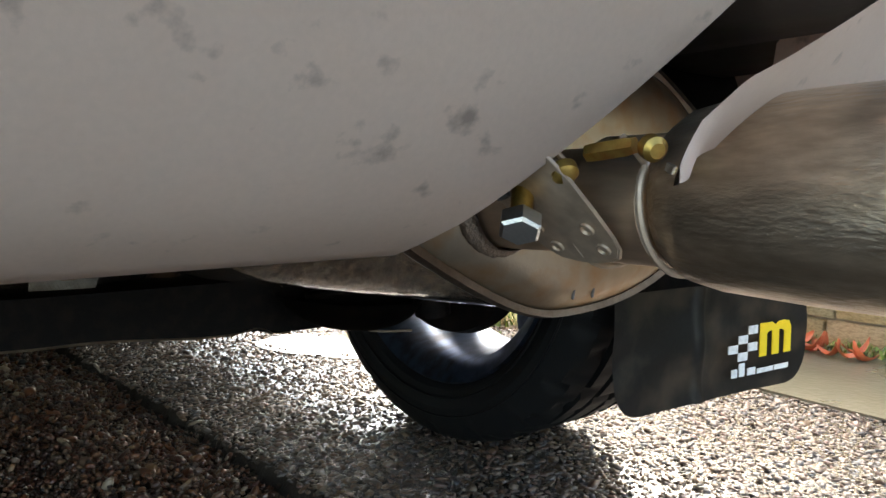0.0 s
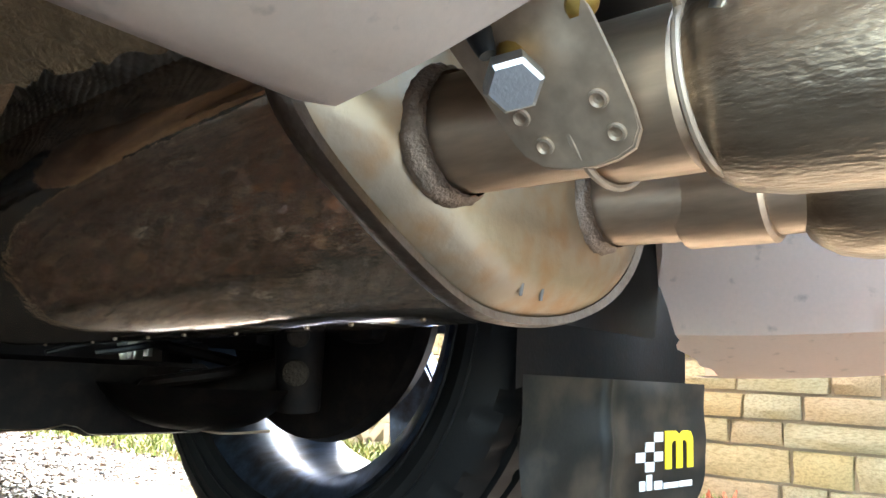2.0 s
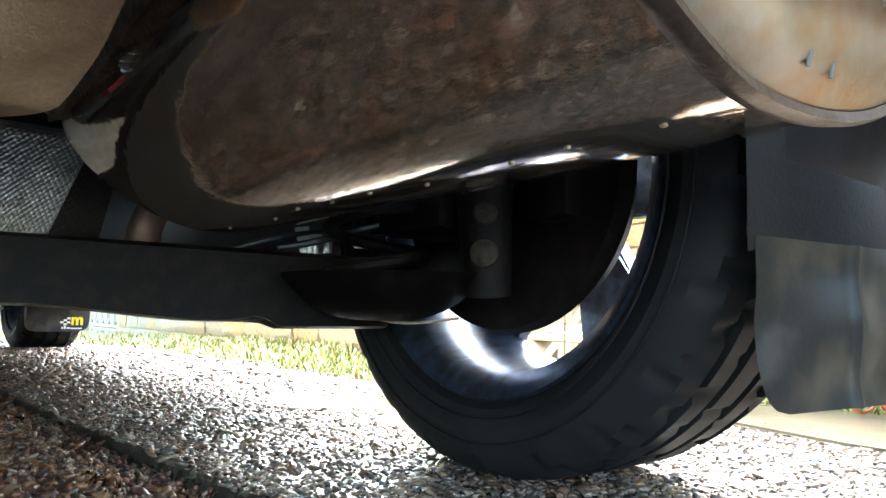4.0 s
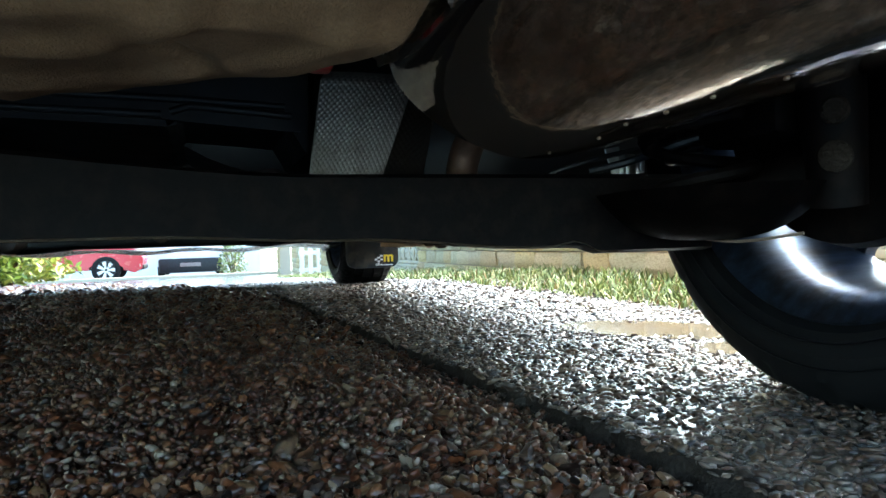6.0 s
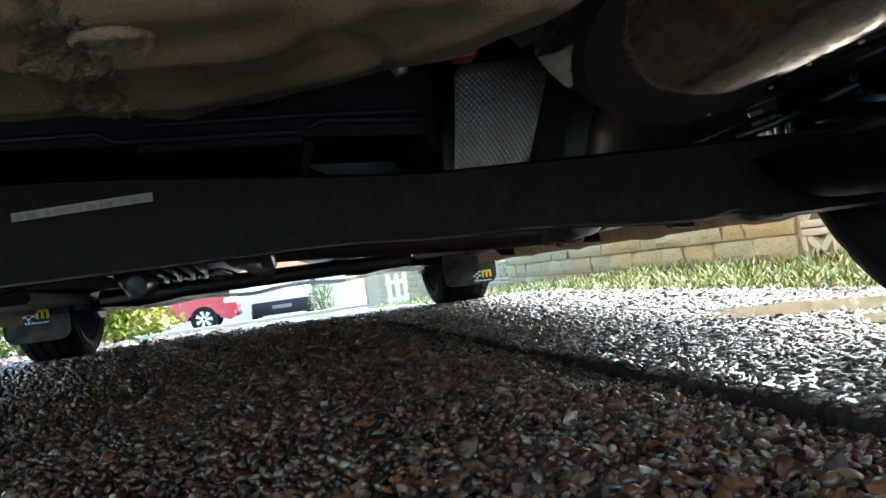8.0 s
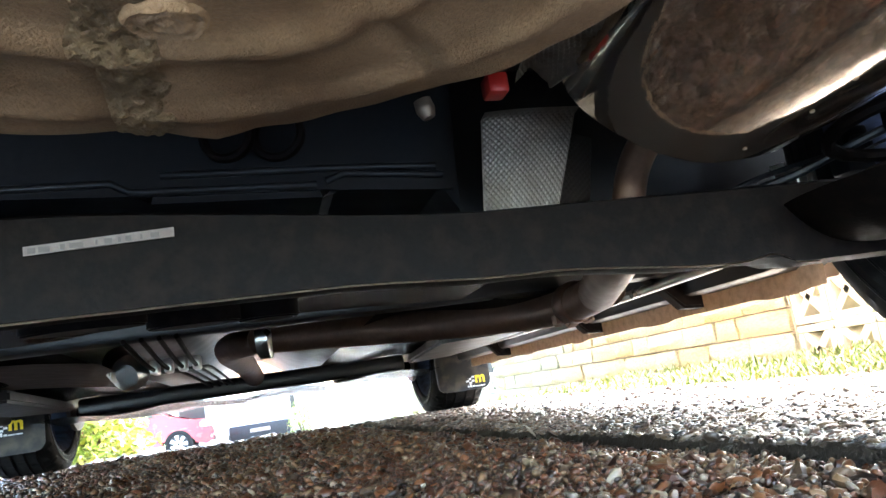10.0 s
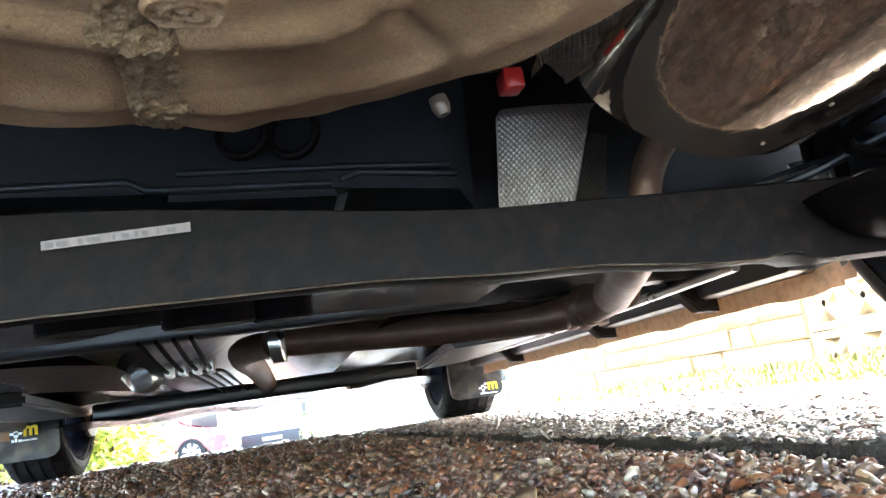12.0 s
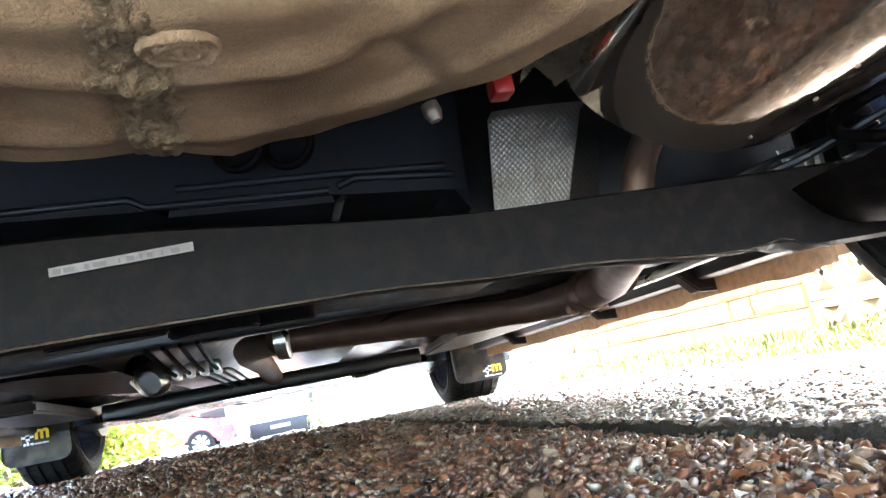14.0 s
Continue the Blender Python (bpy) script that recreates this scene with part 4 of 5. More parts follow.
mud_flap((0.645, -0.294, 0.090), -6.5, 0.308, 0.122, 0.162, 0.038, 1.38, "black flexible rear mud flap with a yellow and white badge", wide=1.12)
mud_flap((-0.953, -0.33, 0.090), 6.5, 0.308, 0.122, 0.03, 0.038, 1.38, "black flexible rear mud flap with a yellow and white badge")
mud_flap((0.635, 2.20, 0.060), 0, 0.20, 0.17, 0.108, 0.022, 1.0, "black front mud flap with a yellow and white badge", crease=0.0)
mud_flap((-0.835, 2.20, 0.075), 0, 0.20, 0.17, 0.06, 0.075, 1.15, "black front mud flap with a yellow and white badge", crease=0.0)

# silencer: an oval can lying along the car, with a rolled seam round its dished end plate
CAN_X, CAN_A, CAN_B = 0.440, 0.148, 0.083


def can_z(y):
    return 0.320 - 0.058 * (y + 0.41)


def can_oval(t, front=0.0):
    """Oval section whose lower inner flank is pressed flatter, most of all at the tail."""
    c, q = math.cos(t), math.sin(t)
    low = (0.2 * front - 0.55) * abs(math.sin(2 * t)) ** 0.8 if c < 0 and q < 0 else 0.3 * front
    return oval(t, 2.05 + low)


def can_point(u, v):
    y = -0.405 + 0.440 * v
    k = 1.0 - 0.06 * v
    a, b = can_oval(2 * math.pi * u, v)
    dz = 0.0012 * noise.noise((a * 3, y * 9, 1))
    return (CAN_X - 0.045 * v + (CAN_A - 0.026 * v) * k * a, y, can_z(y) + (CAN_B + dz) * k * b)


bm = bmesh.new()
sheet(bm, can_point, 96, 60)
bmesh.ops.remove_doubles(bm, verts=bm.verts, dist=0.0002)
bmesh.ops.holes_fill(bm, edges=[e for e in bm.edges if e.is_boundary and e.verts[0].co.y > 0.03])
can = part("silencer", bm, MUFFLER, car, "wet shiny oval exhaust silencer, sooty and dripping", smooth=60)
bm = bmesh.new()
ends = [can_oval(2 * math.pi * k / 96) for k in range(96)]
ringlets = []
for dy, s in ((0.006, 0.99), (0.004, 1.035), (-0.002, 1.045), (-0.007, 1.03), (-0.006, 0.985)):
    ringlets.append([bm.verts.new((CAN_X + CAN_A * s * a + (s - 1) * 0.02 * a, -0.41 + dy, can_z(-0.41) + CAN_B * b + (s - 1) * 0.09 * b)) for a, b in ends])
for p, q in zip(ringlets, ringlets[1:]):
    for k in range(96):
        bm.faces.new((p[k], p[(k + 1) % 96], q[(k + 1) % 96], q[k]))
part("rolled_seam", bm, SEAM, can, "dark rolled edge seam", smooth=60)
bm = bmesh.new()
prev = [bm.verts.new((CAN_X + CAN_A * 0.99 * a, -0.4145, can_z(-0.41) + CAN_B * 0.985 * b)) for a, b in ends]
for s, dy in ((0.95, -0.004), (0.86, -0.012), (0.75, -0.017), (0.4, -0.019), (0.02, -0.019)):
    cur = [bm.verts.new((CAN_X + CAN_A * s * a, -0.4145 + dy, can_z(-0.41) + CAN_B * s * b)) for a, b in ends]
    for k in range(96):
        bm.faces.new((prev[k], prev[(k + 1) % 96], cur[(k + 1) % 96], cur[k]))
    prev = cur
part("end_plate", bm, ENDCAP, can, "heat-tinted dished steel end plate", smooth=60)
for x, z in ((0.430, 0.2465), (0.448, 0.246)):
    bm = bmesh.new()
    sweep(bm, [(x, -0.4275, z + 0.006), (x + 0.0005, -0.4265, z)], [0.0012, 0.0009], 8, smooth=0)
    part("drip_hole", bm, INK, can)
rngd = random.Random(4)
for i in range(9):
    v = 0.10 + 0.82 * i / 8 + rngd.uniform(-0.03, 0.03)
    x, y, z = can_point(0.75 + rngd.uniform(-0.012, 0.004), v)
    d = bmesh.new()
    bmesh.ops.create_uvsphere(d, u_segments=10, v_segments=8, radius=0.0012)
    bmesh.ops.transform(d, matrix=Matrix.LocRotScale((x, y, z - 0.0002), None, (1.1, 1.7, 0.8)), verts=d.verts)
    part("water_drop", d, TIP, can, "hanging water drop")

# twin tail pipes
for name, x, z, r, y_end in (("near", 0.366, 0.307, 0.0255, -0.56), ("far", 0.498, 0.307, 0.0255, -0.56)):
    dx = 0.022 if name == "far" else 0.01
    bm = bmesh.new()
    sweep(bm, [(x, -0.425, z), (x + dx * 0.5, -0.48, z + 0.001), (x + dx, y_end, z + 0.003)], r, 36)
    tail = part("tail_pipe", bm, PIPE, car, "dull steel tail pipe with weld scale")
    bm = bmesh.new()
    sheet(bm, lambda u, v: (lambda a, q: (x + q * math.cos(a), -0.427 - 0.014 * v, z + q * math.sin(a)))(2 * math.pi * u, r + 0.001 + 0.0042 * math.sin(math.pi * min(1, v * 1.15 + 0.12)) + 0.0012 * noise.noise((math.cos(u * 6.283) * 9, math.sin(u * 6.283) * 9, v * 4))), 72, 10)
    part("weld_collar", bm, WELD, tail, "rough brown weld collar", smooth=60)
    bm = bmesh.new()
    y0, y1 = (-0.475, -0.522) if name == "far" else (-0.500, -0.538)
    xc = x + dx * 0.7
    sweep(bm, [(xc, y0, z + 0.002), (xc, y0 - 0.002, z + 0.002), (xc, y1 + 0.002, z + 0.002), (xc, y1, z + 0.002)], [r + 0.002, r + 0.0042, r + 0.0042, r + 0.002], 40, smooth=0)
    part("sleeve", bm, PIPE, tail, "pale steel sleeve clamp")
    bm = bmesh.new()
    xt = x + dx + 0.006
    prof_t = [(-0.534, 0.030), (-0.539, 0.034), (-0.546, 0.038), (-0.560, 0.0405), (-0.60, 0.042), (-0.69, 0.043), (-0.695, 0.0415), (-0.69, 0.039), (-0.60, 0.038)]
    rr = []
    for y, q in prof_t:
        rr.append([bm.verts.new((xt + q * math.cos(a), y, z + 0.004 + q * math.sin(a))) for a in [2 * math.pi * k / 56 for k in range(56)]])
    for p, q in zip(rr, rr[1:]):
        for k in range(56):
            bm.faces.new((p[k], p[(k + 1) % 56], q[(k + 1) % 56], q[k]))
    part("exhaust_tip", bm, TIP, tail, "polished round exhaust tip beaded with rain", smooth=60)

# clamp, hanger plate and bolts by the near pipe
bm = bmesh.new()
outline = [(-0.462, 0.338), (-0.470, 0.317), (-0.475, 0.303), (-0.4775, 0.293), (-0.4805, 0.286), (-0.487, 0.2818), (-0.496, 0.2805), (-0.506, 0.2802), (-0.515, 0.2812), (-0.522, 0.2835), (-0.526, 0.288), (-0.5262, 0.2935), (-0.525, 0.306), (-0.523, 0.318), (-0.516, 0.338)]
prism(bm, outline, "x", 0.0, 0.003, 0.0006)
for v in bm.verts:
    v.co.x += 0.635 - v.co.z
plate = part("hanger_plate", bm, PLATE, car, "flat steel hanger plate with pressed dimples", smooth=30)
for y, z in ((-0.486, 0.2964), (-0.4906, 0.2878), (-0.516, 0.297), (-0.518, 0.288)):
    bm = bmesh.new()
    revolve(bm, [(0.0, 0.0036), (-0.0012, 0.0034), (-0.0014, 0.0026), (-0.0002, 0.0019), (0.0004, 0.0001)], 20, closed=False)
    bmesh.ops.transform(bm, matrix=pose(0.6348 - z, y, z, 0, -45, 0), verts=bm.verts)
    part("dimple", bm, PLATE, plate)
bm = bmesh.new()
hexagon(bm, (0.317, -0.4965, 0.302), (-0.5, -0.45, -0.74), 0.0098, 0.009)
part("bolt_head", bm, ZINC, plate, "bright zinc hexagon bolt")
bm = bmesh.new()
sweep(bm, [(0.330, -0.486, 0.324), (0.317, -0.4965, 0.302)], [0.0055, 0.005], 12, smooth=0)
part("bolt_shank", bm, BRASS, plate, "yellow plated bolt shank")
bm = bmesh.new()
sweep(bm, [(0.318, -0.480, 0.342), (0.314, -0.482, 0.326), (0.315, -0.488, 0.310)], [0.0045, 0.006, 0.003], 12)
part("rubber_mount", bm, BLACKPLASTIC, plate, "black rubber hanger")
for y0, y1, r in ((-0.498, -0.505, 0.0315), (-0.540, -0.545, 0.0320)):
    bm = bmesh.new()
    pts = [(0.372 + r * math.cos(a), y0 + (y1 - y0) * k / 15, 0.309 + r * math.sin(a)) for k, a in enumerate([radians(150 + 12 * q) for q in range(16)])]
    sweep(bm, [(0.330, y0, 0.335)] + pts, 0.0016, 8, smooth=2)
    part("clamp_band", bm, PLATE, car, "thin bright steel clamp band")
for p, d, r, h, mm in (((0.320, -0.518, 0.323), (-0.3, -0.6, -0.7), 0.0056, 0.006, BRASS), ((0.334, -0.550, 0.331), (-0.4, -0.8, -0.3), 0.0052, 0.007, BRASS), ((0.328, -0.524, 0.329), (0.1, -0.9, 0.1), 0.0042, 0.022, BRASS), ((0.348, -0.550, 0.323), (-0.4, -0.8, -0.3), 0.0032, 0.006, ZINC)):
    bm = bmesh.new()
    if mm is BRASS and h < 0.02:
        sweep(bm, [Vector(p), Vector(p) + Vector(d).normalized() * h * 0.7, Vector(p) + Vector(d).normalized() * h], [r, r, r * 0.6], 18, smooth=0)
    else:
        hexagon(bm, p, d, r, h)
    part("clamp_bolt", bm, mm, car, "yellow plated clamp bolt" if mm is BRASS else "small zinc nut")

# heat shields of embossed aluminium
def embossed(name, fn, nu, nv, cell_u, cell_v, label, depth=0.0009, thick=0.0008, mat=None):
    bm = bmesh.new()

    def fp(u, v):
        p, n = fn(u, v)
        d = abs(math.sin(math.pi * (u * cell_u + v * cell_v))) * abs(math.sin(math.pi * (u * cell_u - v * cell_v)))
        rim = min(1.0, 12 * v, 12 * (1 - v), 60 * u, 60 * (1 - u))
        return Vector(p) + Vector(n) * depth * d * rim
    sheet(bm, fp, nu, nv, thick)
    return part(name, bm, mat or ALLOYSHIELD, car, label, smooth=60)


# the upright shield between axle and tank
embossed("heat_shield", lambda u, v: ((0.226 + 0.016 * v + 0.004 * max(0, v - 0.93) / 0.07 + (0.056 + 0.024 * v) * u, 0.106 + 0.010 * v - 0.012 * math.sin(u * 1.6), 0.198 + 0.100 * v - 0.006 * (1 - math.cos(u * 3)) * 0.3), (0, -1, 0)), 150, 170, 16, 19, "dimpled aluminium heat shield standing before the fuel tank")
# shield edge in deep shade, painted with the darker aluminium
embossed("heat_shield", lambda u, v: ((0.288 + 0.045 * u + 0.02 * v, 0.118 + 0.03 * u, 0.19 + 0.09 * v), (0.3, -1, 0)), 50, 110, 7, 15, "dimpled heat shield edge coloured dark for shade", mat=SHADESHIELD)


# the long shield over the silencer, its rim following the spare wheel well
SHIELD_Y = [-0.43, -0.36, -0.30, -0.25, -0.20, -0.15, -0.10, -0.05, 0.0, 0.045]
SHIELD_IN = [0.225, 0.238, 0.250, 0.256, 0.260, 0.260, 0.252, 0.240, 0.238, 0.247]
SHIELD_OUT = [0.330, 0.322, 0.313, 0.302, 0.306, 0.303, 0.298, 0.292, 0.286, 0.275]
RIM_Z = [0.336, 0.334, 0.331, 0.331, 0.326, 0.310, 0.295, 0.289, 0.288, 0.291]


def long_shield(u, v):
    y = 0.045 - 0.475 * u
    a, b = float(np.interp(y, SHIELD_Y, SHIELD_IN)), float(np.interp(y, SHIELD_Y, SHIELD_OUT))
    rim = float(np.interp(y, SHIELD_Y, RIM_Z))
    inner = 0.336 - 0.044 * smoothstep(-0.20, 0.045, y)
    z = inner + (rim - inner) * v ** 1.5 + 0.010 * math.sin(math.pi * v) + 0.004 * noise.noise((y * 26, v * 3, 1))
    return (a + (b - a) * v + 0.003 * noise.noise((y * 40, v, 5)), y, z - 0.004 * (v > 0.95)), (0.2, 0, -1)


embossed("heat_shield", long_shield, 500, 90, 62, 12, "crumpled dimpled aluminium shield above the silencer", depth=0.0022, mat=MIDSHIELD)
# shade above the silencer is painted in by the darker aluminium
embossed("heat_shield", lambda u, v: ((0.30 + 0.35 * v, -0.01 - 0.41 * u, 0.352 + 0.06 * math.sin(math.pi * min(1, v * 1.2))), (0, 0, -1)), 100, 70, 25, 17, "dimpled aluminium tunnel shield over the silencer, coloured dark for shade", depth=0.0016, mat=SHADESHIELD)
bm = bmesh.new()


def flange_point(u, v):
    y = -0.24 - 0.20 * u
    x = 0.14 + (0.070 + 0.04 * u + 0.004 * noise.noise((y * 60, 0, 2))) * v
    return (x, y, 0.318 + 0.03 * (1 - v) - 0.014 * v + 0.004 * noise.noise((x * 130, y * 130, 3)))


sheet(bm, flange_point, 70, 34, 0.003)
part("sealed_flange", bm, SEALER, well, "pale lumpy sealed flange beside the well")
bm = bmesh.new()


def folded_lip(u, v):
    p = Vector(long_shield(0.10 + 0.32 * u, 0.97)[0])
    w = 0.004 + 0.016 * math.exp(-((u - 0.74) / 0.13) ** 2) + 0.003 * noise.noise((u * 14, 2, 2))
    crease = 0.0014 * noise.noise((u * 60, v * 4, 3)) + 0.0008 * noise.noise((u * 150, v * 9, 6))
    return (p.x + 0.002 - w * v + crease, p.y + crease, p.z - 0.0015 - 0.002 * v + crease)


sheet(bm, folded_lip, 240, 8, 0.0008)
part("folded_lip", bm, MIDSHIELD, car, "crumpled pale folded edge of the heat shield")
bm = bmesh.new()
sweep(bm, [(0.302, -0.10, 0.286), (0.305, -0.15, 0.306), (0.308, -0.20, 0.324), (0.303, -0.25, 0.329), (0.314, -0.30, 0.329), (0.323, -0.36, 0.331), (0.331, -0.43, 0.333)], [0.0012, 0.0013, 0.0015, 0.0018, 0.0024, 0.0028, 0.003], 12)
part("shield_rim", bm, PIPE, car, "rolled bright shield rim")

# exhaust run ahead of the axle
# joining neck added behind the silencer; its black colour is painted shade
bm = bmesh.new()
sweep(bm, [(0.41, 0.03, 0.288), (0.414, 0.08, 0.286), (0.412, 0.112, 0.279)], [0.02, 0.018, 0.0142], 20)
part("inlet_neck", bm, BLACKSTEEL, car, "exhaust inlet neck coloured black for shade")
bm = bmesh.new()
sweep(bm, [(0.413, 0.110, 0.279), (0.398, 0.130, 0.270), (0.384, 0.139, 0.248), (0.374, 0.142, 0.218), (0.385, 0.168, 0.192), (0.41, 0.26, 0.182), (0.49, 0.48, 0.176)], [0.013, 0.0145, 0.0145, 0.0145, 0.018, 0.024, 0.026], 22)
part("inlet_pipe", bm, RUSTPIPE, car, "dull bent exhaust inlet pipe")
bm = bmesh.new()
sweep(bm, [(0.055, 0.93, 0.212), (0.12, 0.91, 0.208), (0.26, 0.86, 0.196), (0.40, 0.76, 0.182), (0.48, 0.66, 0.174), (0.50, 0.57, 0.174), (0.50, 0.47, 0.18)], 0.026, 24)
run = part("exhaust_pipe", bm, RUSTPIPE, car, "long rust-brown exhaust pipe")
bm = bmesh.new()
for p in ((0.045, 0.93, 0.213),):
    sweep(bm, [p, (p[0] + 0.02, p[1] - 0.004, p[2]), (p[0] + 0.022, p[1] - 0.004, p[2])], [0.036, 0.036, 0.028], 24, smooth=0)
part("pipe_flange", bm, ZINC, run, "bright pipe flange")
for x, y, z in ((0.495, 0.60, 0.146), (0.515, 0.585, 0.148), (0.480, 0.61, 0.150)):
    bm = bmesh.new()
    hexagon(bm, (x, y, z + 0.012), (0, -0.3, -1), 0.010, 0.016)
    part("clamp_nut", bm, RUSTPIPE, run, "rusty clamp nut")
bm = bmesh.new()
sweep(bm, [(0.50, 0.605, 0.175), (0.50, 0.60, 0.175), (0.50, 0.575, 0.176), (0.50, 0.57, 0.176)], [0.027, 0.031, 0.031, 0.027], 24, smooth=0)
part("pipe_clamp", bm, RUSTPIPE, run, "rusty band clamp")
embossed("heat_shield", lambda u, v: ((0.12 + 0.5 * u, 0.62 + 0.55 * v, 0.232 - 0.012 * math.sin(u * 3.1)), (0, 0, -1)), 90, 90, 30, 33, "flat aluminium tunnel heat shield")
bm = bmesh.new()
sweep(bm, [(0.05, 0.95, 0.215), (-0.02, 1.2, 0.225), (0.0, 1.6, 0.22), (0.02, 2.1, 0.2)], [0.026, 0.028, 0.03, 0.03], 20)
part("front_pipe", bm, RUSTPIPE, car, "dull brown front exhaust pipe")

# plates, lines and undertrays towards the front
for s in (1, -1):
    bm = bmesh.new()
    sheet(bm, lambda u, v, s=s: (s * (0.22 + 0.42 * u), 0.62 + 1.35 * v, 0.205 + 0.012 * math.sin(u * 9) * math.sin(v * 5 + 1)), 30, 40, 0.004)
    part("under_tray", bm, WETBLACK, car, "glossy black moulded under tray")
    bm = bmesh.new()
    prism(bm, [(s * 0.42, 1.15), (s * 0.60, 1.05), (s * 0.62, 1.85), (s * 0.50, 2.0)], "z", 0.175, 0.20, 0.006)
    part("chassis_leg", bm, FLOORPAINT, car, "dark dusty chassis leg")
    bm = bmesh.new()
    sweep(bm, [(s * 0.30, 2.38, 0.185), (s * 0.45, 2.44, 0.17), (s * 0.62, 2.5, 0.18)], [0.03, 0.022, 0.026], 14)
    part("control_arm", bm, BLACKSTEEL, car, "black front control arm")
    bm = bmesh.new()
    revolve(bm, [(0.60, 0.03), (0.60, 0.15), (0.612, 0.15), (0.612, 0.03)], 48)
    bmesh.ops.transform(bm, matrix=pose(0, 2.5, 0.275) @ Matrix.Diagonal((s, 1, 1, 1)), verts=bm.verts)
    part("brake_shield", bm, DISC, car, "front brake shield")
bm = bmesh.new()
sheet(bm, lambda u, v: (-0.62 + 1.24 * u, 2.0 + 1.15 * v, 0.150 + 0.02 * (1 - math.sin(math.pi * u)) * 0.3 + 0.006 * math.sin(u * 24) - 0.012 * math.exp(-((v - 0.3) / 0.1) ** 2)), 50, 24, 0.004)
part("engine_tray", bm, WETBLACK, car, "black engine under tray")
bm = bmesh.new()
box(bm, -0.50, 0.50, 2.03, 2.12, 0.158, 0.21, 0.012)
part("subframe", bm, FLOORPAINT, car, "dark front subframe")
bm = bmesh.new()
sheet(bm, lambda u, v: (-0.12 + 0.26 * u, 2.205 + 0.02 * v, 0.1425 + 0.003 * v), 3, 2, 0.004)
part("tray_edge", bm, LABEL, car, "bright tray edge")
# fuel filter and line bracket
bm = bmesh.new()
sweep(bm, [(-0.165, 0.86, 0.175), (-0.16, 0.87, 0.18), (-0.19, 0.96, 0.205), (-0.195, 0.97, 0.21)], [0.02, 0.03, 0.03, 0.02], 24, smooth=0)
part("fuel_filter", bm, ZINC, car, "pale ribbed fuel filter")
for i in range(4):
    bm = bmesh.new()
    x = -0.13 + 0.022 * i
    box(bm, x, x + 0.012, 0.86, 0.905, 0.172, 0.195, 0.003)
    part("line_clip", bm, ZINC, car, "bright brake line clip")
    bm = bmesh.new()
    sweep(bm, [(x + 0.006, 0.60, 0.20), (x + 0.006, 0.88, 0.178), (x + 0.004, 1.3, 0.2), (x + 0.02, 2.0, 0.19)], 0.0035, 8)
    part("brake_line", bm, BLACKSTEEL, car, "thin black fluid line")
bm = bmesh.new()
sheet(bm, lambda u, v: (-0.52 + 0.34 * u, 0.72 + 0.5 * v, 0.186 + 0.016 * math.sin(u * 3 + v)), 20, 20, 0.004)
part("floor_plate", bm, RUSTPIPE, car, "brown dusty floor plate")
for sx in (0.66, -0.66):
    bm = bmesh.new()
    sweep(bm, [(sx, 0.45, 0.19), (sx, 1.0, 0.185), (sx, 1.9, 0.19)], 0.008, 10)
    part("brake_line", bm, ZINC, car, "bright brake line along the sill")

# ---- walls and distance ----
stone_wall("wall_1", "buff coursed stone garden wall with recessed mortar", -2.6, 0.62, [0.058, 0.055, 0.064, 0.048, 0.05, 0.06, 0.046, 0.055, 0.06], lengths=(0.07, 0.2), seed=2)
stone_wall("wall_2", "buff coursed stone garden wall behind grass", 1.56, 4.75, [0.075, 0.085, 0.075, 0.08, 0.075], lengths=(0.12, 0.28), seed=3)
stone_wall("wall_3", "buff stone garden wall towards the road", 5.5, 9.5, [0.08, 0.08, 0.08, 0.08, 0.08], lengths=(0.14, 0.3), base=-0.2, seed=4)


def screen_block(name, label, y0, y1, z0, rows):
    """Pierced concrete blocks: square frames crossed by a diagonal lattice."""
    holder = thing(name, label, "screen wall", kind="structure")
    n = max(1, round((y1 - y0) / 0.145))
    w = (y1 - y0) / n
    bar, deep = 0.022, 0.09
    for i in range(n):
        for j in range(rows):
            bm = bmesh.new()
            a, b = y0 + i * w, z0 + j * w
            box(bm, 0, deep, a, a + w - 0.004, b, b + bar, 0.004)
            box(bm, 0, deep, a, a + w - 0.004, b + w - bar - 0.004, b + w - 0.004, 0.004)
            box(bm, 0, deep, a, a + bar, b + bar, b + w - bar - 0.004, 0.004)
            box(bm, 0, deep, a + w - bar - 0.004, a + w - 0.004, b + bar, b + w - bar - 0.004, 0.004)
            c = Vector((deep / 2, a + w / 2, b + w / 2))
            for q in (1, -1):
                m = bmesh.new()
                box(m, -deep * 0.45, deep * 0.45, -w * 0.56, w * 0.56, -0.013, 0.013, 0.003)
                bmesh.ops.transform(m, matrix=Matrix.Translation(c) @ Matrix.Rotation(q * math.pi / 4, 4, "X"), verts=m.verts)
                tmp = bpy.data.meshes.new("lattice")
                m.to_mesh(tmp)
                m.free()
                bm.from_mesh(tmp)
                bpy.data.meshes.remove(tmp)
            blk = part("block", bm, CONCRETE, holder, smooth=30)
            blk.location = (WALL_X + 0.01, 0, 0)
    return holder


screen_block("wall_4", "pale pierced concrete screen blocks in the garden wall", 0.62, 1.56, -0.05, 3)
screen_block("wall_5", "pale pierced concrete screen blocks in the garden wall", 4.75, 5.5, -0.16, 2)

